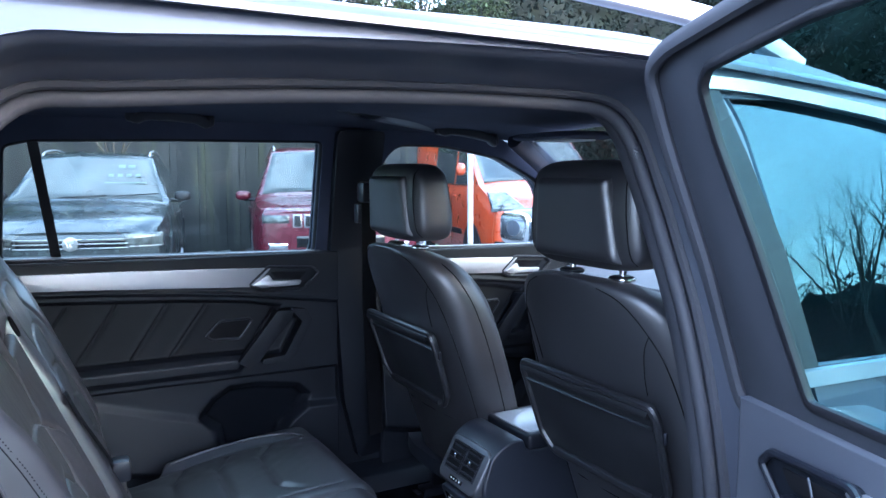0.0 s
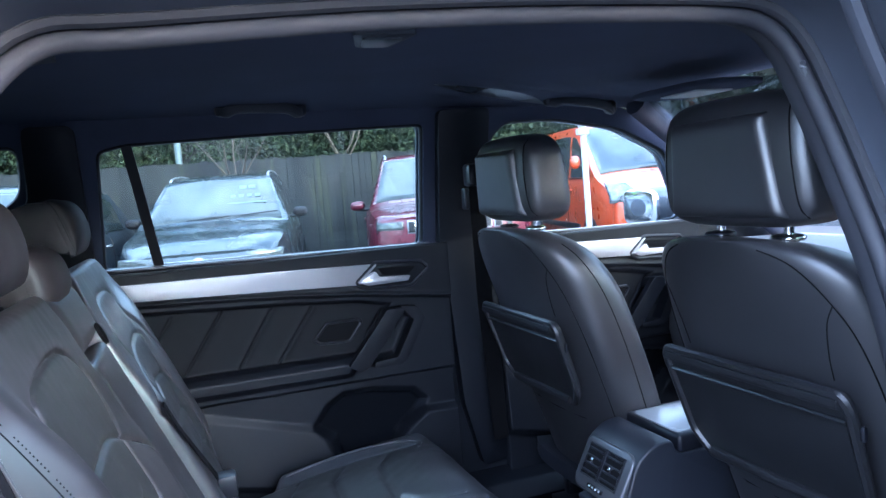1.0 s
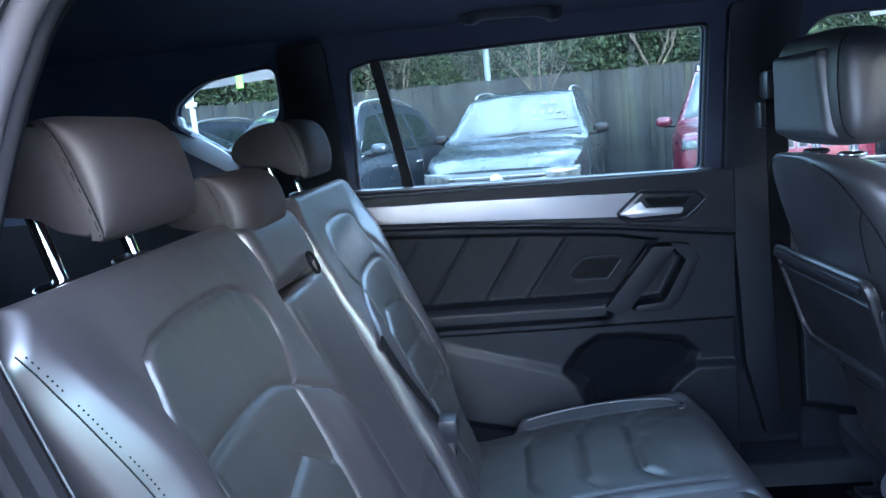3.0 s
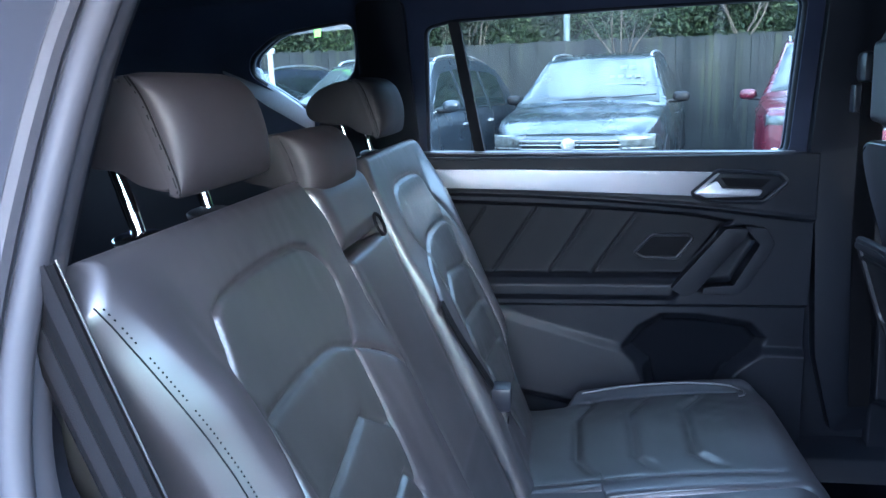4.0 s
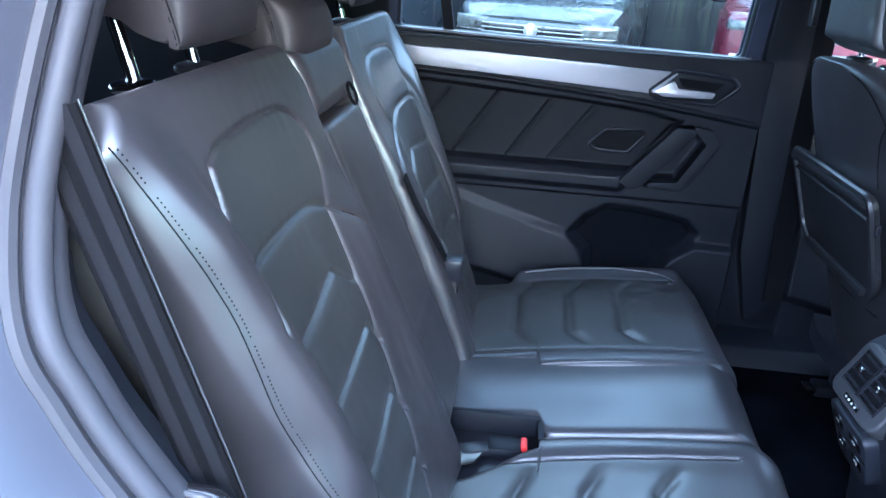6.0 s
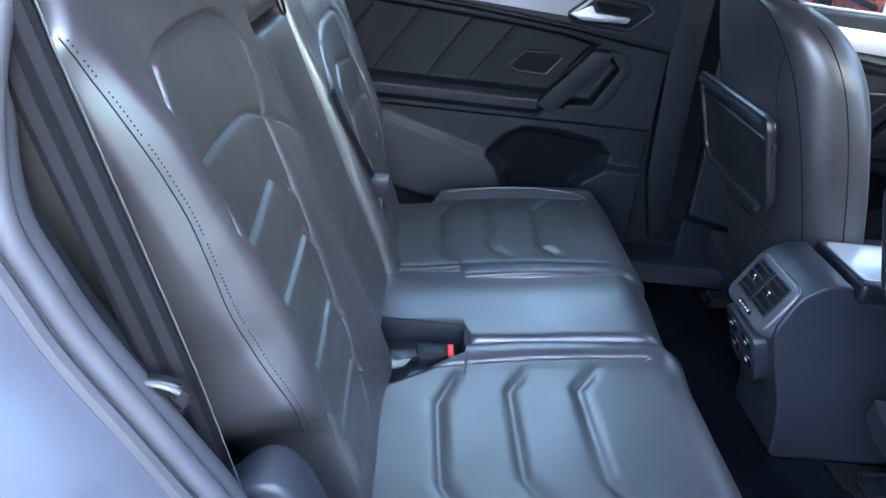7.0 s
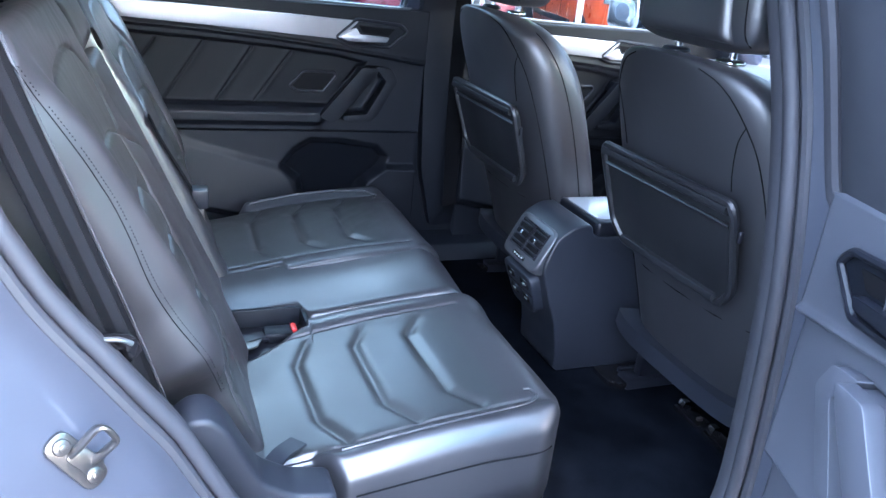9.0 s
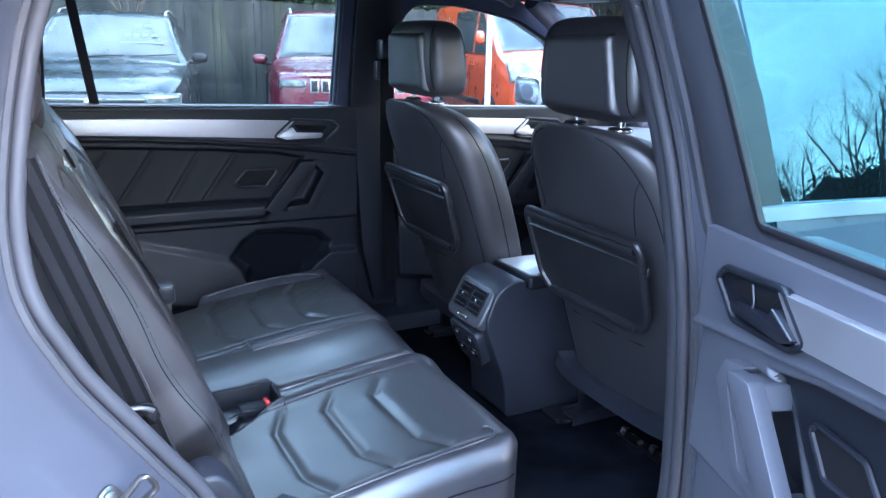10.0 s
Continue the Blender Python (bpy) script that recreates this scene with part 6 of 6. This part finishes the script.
        stick("number_plate", lambda v: (-0.26, 0.26), 0.48, 0.58, 0.006, WHITEPAINT, lab="white plate with dark bars")
    else:
        for sx in (-1, 1):
            e = (lambda v: (0.46 + 0.25 * (v - 0.92) / 0.26, 0.93)) if sx > 0 else (lambda v: (-0.93, -0.46 - 0.25 * (v - 0.92) / 0.26))
            part("headlight", pad(e, 0.92, 1.18, lambda u, v, h: (u, nose(u, v) - h - 0.02 + max(0, v - 1.0) * 0.9, v + 0.02), lambda u, v: 0.0, 0.05, 14, 8, 0.02), LAMPGLASS, t, "clear headlight", 60)
            part("rub_strip", rbox(sx * (W / 2) - 0.012, sx * (W / 2) + 0.012, 1.4, L - 1.4, 0.56, 0.64, 0.006), BLACKTRIM, t)
        stick("grille", lambda v: (-0.45, 0.45), 0.70, 0.92, 0.004, GLOSSB, lab="black grille")
        stick("bumper", lambda v: (-0.90, 0.90), 0.30, 0.56, 0.012, BLACKTRIM, lab="black bumper")
    return t, top, cowl


ROW = -14.0
vw, vtop, vcowl = vehicle("parked_suv", "dark grey family car parked with its nose out", pose(0.36, 6.85, 0, 0, 0, ROW + 2), GREYPAINT, 1.86, 4.6, 1.69, "vw")
sign = part("price_sign", pad(lambda v: (0.12, 0.62), 0.0, 1.0, lambda u, v, h: (u, vcowl + 0.30 + 0.02 * v, vtop(vcowl + 0.30 + 0.02 * v) + 0.034 + h), lambda u, v: 0.0, 0.003, 4, 3, 0.001), GREENSTRIP, vw, "pale green sale sign in the windscreen")
for k in range(4):
    part("sign_bar", pad(lambda v: (0.18 + k * 0.10, 0.24 + k * 0.10), 0.0, 1.0, lambda u, v, h: (u, vcowl + 0.42 + 0.05 * v, vtop(vcowl + 0.42 + 0.05 * v) + 0.034 + h), lambda u, v: 0.0, 0.003, 3, 3, 0.001), GREENSTRIP, vw, "pale letter bar")
for k in range(2):
    part("sign_bar", pad(lambda v: (0.28 + k * 0.11, 0.36 + k * 0.11), 0.0, 1.0, lambda u, v, h: (u, vcowl + 0.58 + 0.06 * v, vtop(vcowl + 0.58 + 0.06 * v) + 0.034 + h), lambda u, v: 0.0, 0.003, 3, 3, 0.001), GREENSTRIP, vw, "pale letter bar")
vehicle("parked_suv", "maroon off-road car parked nose out beside the fence", pose(3.05, 6.3, 0, 0, 0, ROW), MAROON, 1.94, 4.8, 1.78, "jeep")
vehicle("parked_suv", "dark blue-grey crossover parked nose out", pose(-2.2, 5.5, 0, 0, 0, ROW), SLATE, 1.82, 4.5, 1.68, "suv")
vehicle("parked_suv", "dark estate car parked further along the row", pose(-4.95, 7.7, 0, 0, 0, ROW), NAVYPAINT, 1.84, 4.6, 1.70, "suv")
vehicle("parked_van", "orange panel van with side windows parked nose out", pose(6.15, 6.3, 0, 0, 0, ROW), ORANGE, 1.98, 4.97, 2.04, "van")
# opposite row, behind the viewer, seen in reflections
vehicle("parked_suv", "grey car parked in the opposite row", pose(1.6, -7.5, 0, 0, 0, 180), GREYPAINT, 1.84, 4.6, 1.66, "vw")
vehicle("parked_suv", "dark car parked in the opposite row", pose(-1.3, -7.6, 0, 0, 0, 180), NAVYPAINT, 1.84, 4.6, 1.66, "suv")


# white poles with banners, lamp post
def banner_pole(x, y, u0, u1, s, z0):
    t = thing("banner_pole", "white pole with a dark grey banner with a lime stripe", "banner", "banner poles", m=pose(x, y, 0))
    part("shaft", tube([(0.03, 0, 0.0), (0.0, 0, 3.2)], 0.034, n=12), WHITEPAINT, t)
    part("bracket", join(rbox(-0.06, 0.07, -0.045, 0.045, z0 - 0.20, z0 - 0.13, 0.012), blob((0.0, 0, z0 - 0.08), (0.045, 0.045, 0.05), 2.2)), WHITEPAINT, t, "white clamp")
    part("foot", rbox(-0.28, 0.28, -0.28, 0.28, 0.0, 0.05, 0.01), BLACKTRIM, t)
    wave = lambda u: 0.04 * math.sin(u * 6) - 0.045
    part("sheet", pad(lambda v: (u0, u1), z0, 2.9, lambda u, v, h: (u, wave(u) + h, v + 0.05 * (u - u0)), lambda u, v: 0.0, 0.004, 24, 8, 0.001), BANNER, t, "dark grey cloth")
    part("stripe", pad(lambda v: (s - 0.045, s + 0.045), z0 - 0.06, 2.9, lambda u, v, h: (u, wave(u) + h - 0.01, v + 0.05 * (u - u0)), lambda u, v: 0.0, 0.004, 4, 8, 0.001), LIME, t, "lime green stripe")


banner_pole(4.52, 6.0, -0.75, 0.06, -0.33, 1.97)
banner_pole(-3.35, 8.15, -0.06, 1.10, 0.68, 2.02)
post = thing("lamp_post", "galvanised post behind the fence", "post")
part("shaft", tube([(0.38, 12.4, 0.0), (0.36, 12.4, 5.5)], 0.055, n=12), GALV, post)

# hedge behind the fence and round the car park: leaves on a lumpy core
rng = np.random.default_rng(4)


def hedge(name, label, x0, x1, y, depth, z0, z1, n, size, turn=0.0, leaf=None):
    t = thing(name, label, "hedge", kind="stuff", m=pose(0, 0, 0, 0, 0, turn))
    top = lambda x: z1 + 0.9 * noise.noise((x * 0.35, 1.7, 0.0)) + 0.4 * noise.noise((x * 1.3, 5.0, 0.0))
    bump = lambda x, z: 0.75 * noise.noise((x * 0.7, z * 0.7, 3.0)) + 0.2 * noise.noise((x * 2.1, z * 2.1, 8.0))
    core = bmesh.new()
    nx, nz = int((x1 - x0) / 0.4), 12
    rows = [[core.verts.new((x0 + (x1 - x0) * i / nx, y + 0.35 + bump(x0 + (x1 - x0) * i / nx, z0 + (top(x0 + (x1 - x0) * i / nx) - 0.3 - z0) * j / nz), z0 + (top(x0 + (x1 - x0) * i / nx) - 0.3 - z0) * j / nz)) for i in range(nx + 1)] for j in range(nz + 1)]
    back = [[core.verts.new((v.co.x, y + depth, v.co.z)) for v in (rows[0][0], rows[0][-1], rows[-1][-1], rows[-1][0])]]
    for j in range(nz):
        for i in range(nx):
            core.faces.new((rows[j][i], rows[j][i + 1], rows[j + 1][i + 1], rows[j + 1][i]))
    core.faces.new(back[0])
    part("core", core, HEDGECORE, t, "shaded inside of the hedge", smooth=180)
    xs = rng.uniform(x0, x1, n)
    tt = rng.random(n)
    vs, fs = [], []
    for k in range(n):
        x = xs[k]
        z = z0 + (top(x) - z0) * tt[k]
        yy = y + bump(x, z) + rng.normal(0.05, 0.16)
        c = Vector((x, yy, z))
        a = Vector(rng.normal(0, 1, 3))
        a = (a + Vector((0, -0.3, -0.3))).normalized()
        b = a.cross(Vector(rng.normal(0, 1, 3))).normalized()
        s = size * rng.uniform(0.5, 1.3)
        w = a.cross(b) * s * 0.15
        i = len(vs)
        vs += [c - a * s, c + b * s * 0.42 + w, c + a * s, c - b * s * 0.42 + w]
        fs.append((i, i + 1, i + 2, i + 3))
    me = bpy.data.meshes.new("leaves")
    me.from_pydata([tuple(v) for v in vs], [], fs)
    me.materials.append(leaf or LEAF)
    o = new("leaves", me)
    o.parent = t
    tagged(o, "evergreen leaves")
    return t


hedge("hedge", "tall evergreen hedge behind the fence", -14, 9.5, 12.9, 1.5, 1.2, 5.6, 120000, 0.055)
hedge("hedge", "tall dark conifer hedge at the end of the fence", 9, 30, 13.2, 1.5, 0.0, 7.4, 26000, 0.09, leaf=CONIFER)
# Unseen hedge, added to keep sky light out of the windscreen.
hedge("hedge", "added conifer hedge that blocks sky light ahead", -14, 1, 17.0, 1.5, 0.0, 7.4, 16000, 0.10, -90, CONIFER)


def bare_tree(x, y, h, seed):
    t = thing("bare_tree", "leafless tree at the edge of the car park", "tree", "bare trees", m=pose(x, y, 0))
    r = random.Random(seed)
    limbs, trunk = [], []
    def grow(p, d, length, rad, depth, out):
        q = p
        pts, rs = [p.copy()], [rad]
        for k in range(4):
            d = (d + Vector((r.uniform(-0.22, 0.22), r.uniform(-0.22, 0.22), r.uniform(-0.08, 0.2)))).normalized()
            q = q + d * length / 4
            pts.append(q.copy())
            rs.append(rad * (1 - 0.16 * (k + 1)))
        n = 6 if depth < 2 else 3
        rings = []
        for a, b, rr in zip(pts, pts[1:] + [pts[-1] + d * 0.1], rs):
            dd = (b - a).normalized()
            s = dd.cross(Vector((0.31, 0.9, 0.2))).normalized()
            u = s.cross(dd)
            rings.append([a + (s * math.cos(2 * math.pi * i / n) + u * math.sin(2 * math.pi * i / n)) * rr for i in range(n)])
        out.append(rings)
        if depth < 5:
            for k in range(3 if depth else 5):
                i = r.choice((2, 3, 4)) if depth else r.choice((3, 4, 4))
                nd = (d + Vector((r.uniform(-1, 1), r.uniform(-1, 1), r.uniform(-0.1, 0.7))) * 0.85).normalized()
                grow(pts[i], nd, length * r.uniform(0.55, 0.8), rs[i] * 0.55, depth + 1, limbs)
    grow(Vector((0, 0, 0)), Vector((0, 0, 1)), h * 0.36, h * 0.022, 0, trunk)
    for nm, sets in (("trunk", trunk), ("branches", limbs)):
        vs, fs = [], []
        for rings in sets:
            n = len(rings[0])
            for j, ring in enumerate(rings):
                i = len(vs)
                vs += [tuple(p) for p in ring]
                if j:
                    fs += [(i - n + k, i - n + (k + 1) % n, i + (k + 1) % n, i + k) for k in range(n)]
        me = bpy.data.meshes.new(nm)
        me.from_pydata(vs, [], fs)
        me.materials.append(BARK)
        o = new(nm, me)
        o.parent = t
    return t


for i, (x, y, h) in enumerate(((-9, -17, 8.0), (-2.5, -19, 7.5), (6, -20, 8.0), (12.5, -20.5, 8.0), (17.5, -17.0, 11.6), (19.6, -15.0, 11.0), (21.0, -13.6, 12), (22.6, -11.4, 11), (24.0, -9.0, 12), (25.2, -16.3, 12), (24.4, -17.4, 11), (23.6, -18.6, 12), (22.4, -19.6, 11), (20.3, -16.4, 12), (21.8, -15.2, 12), (23.4, -13.6, 12), (18.6, -18.0, 12), (1.6, 12.45, 4.6), (3.4, 12.5, 5.0), (-1.2, 12.45, 4.4), (-14, -12, 8), (-4.5, 15.0, 13), (-0.5, 15.5, 14), (2.6, 15.0, 13), (6.0, 15.2, 14), (9.5, 15.5, 13))):
    bare_tree(x, y, h, 11 + i)
# tall trees behind the fence, over the parked row
for i, (x, y, h) in enumerate(((1.2, 14.6, 13.5), (4.6, 14.9, 14.0), (-3.0, 15.2, 13.0))):
    bare_tree(x, y, h, 21 + i)
hedge("hedge", "dark low hedge at the far edge of the car park", -26, 34, 24.0, 1.5, 0.0, 3.6, 7000, 0.2, 180)
hedge("hedge", "dark hedge under bare trees at the corner of the car park", -14, 14, 25.0, 1.5, 0.0, 5.2, 40000, 0.08, 236, CONIFER)

# fence: boards and posts
fence = thing("fence", "weathered dark close-board timber fence", "fence", kind="structure")
bm = rbox(-0.0586, 0.0586, -0.009, 0.009, 0.06, 2.02, 0.002, 1)
first = part("board", bm, FENCE, fence, smooth=0)
first.location = (-11.5, 12.0, 0)
for k in range(1, 190):
    b = new("board", first.data)
    b.parent = fence
    b.location = (-11.5 + 0.118 * k, 12.0 + (0.004 if k % 2 else 0.0), random.uniform(-0.015, 0.02))
    b.rotation_euler = (0, radians(random.uniform(-0.15, 0.15)), 0)
for k in range(10):
    part("post", rbox(-11.5 + k * 2.45 - 0.05, -11.5 + k * 2.45 + 0.05, 12.02, 12.12, 0.0, 2.05, 0.005), FENCE, fence)
for z in (0.4, 1.1, 1.75):
    part("rail", rbox(-11.6, 11.0, 12.02, 12.08, z, z + 0.08, 0.004), FENCE, fence)
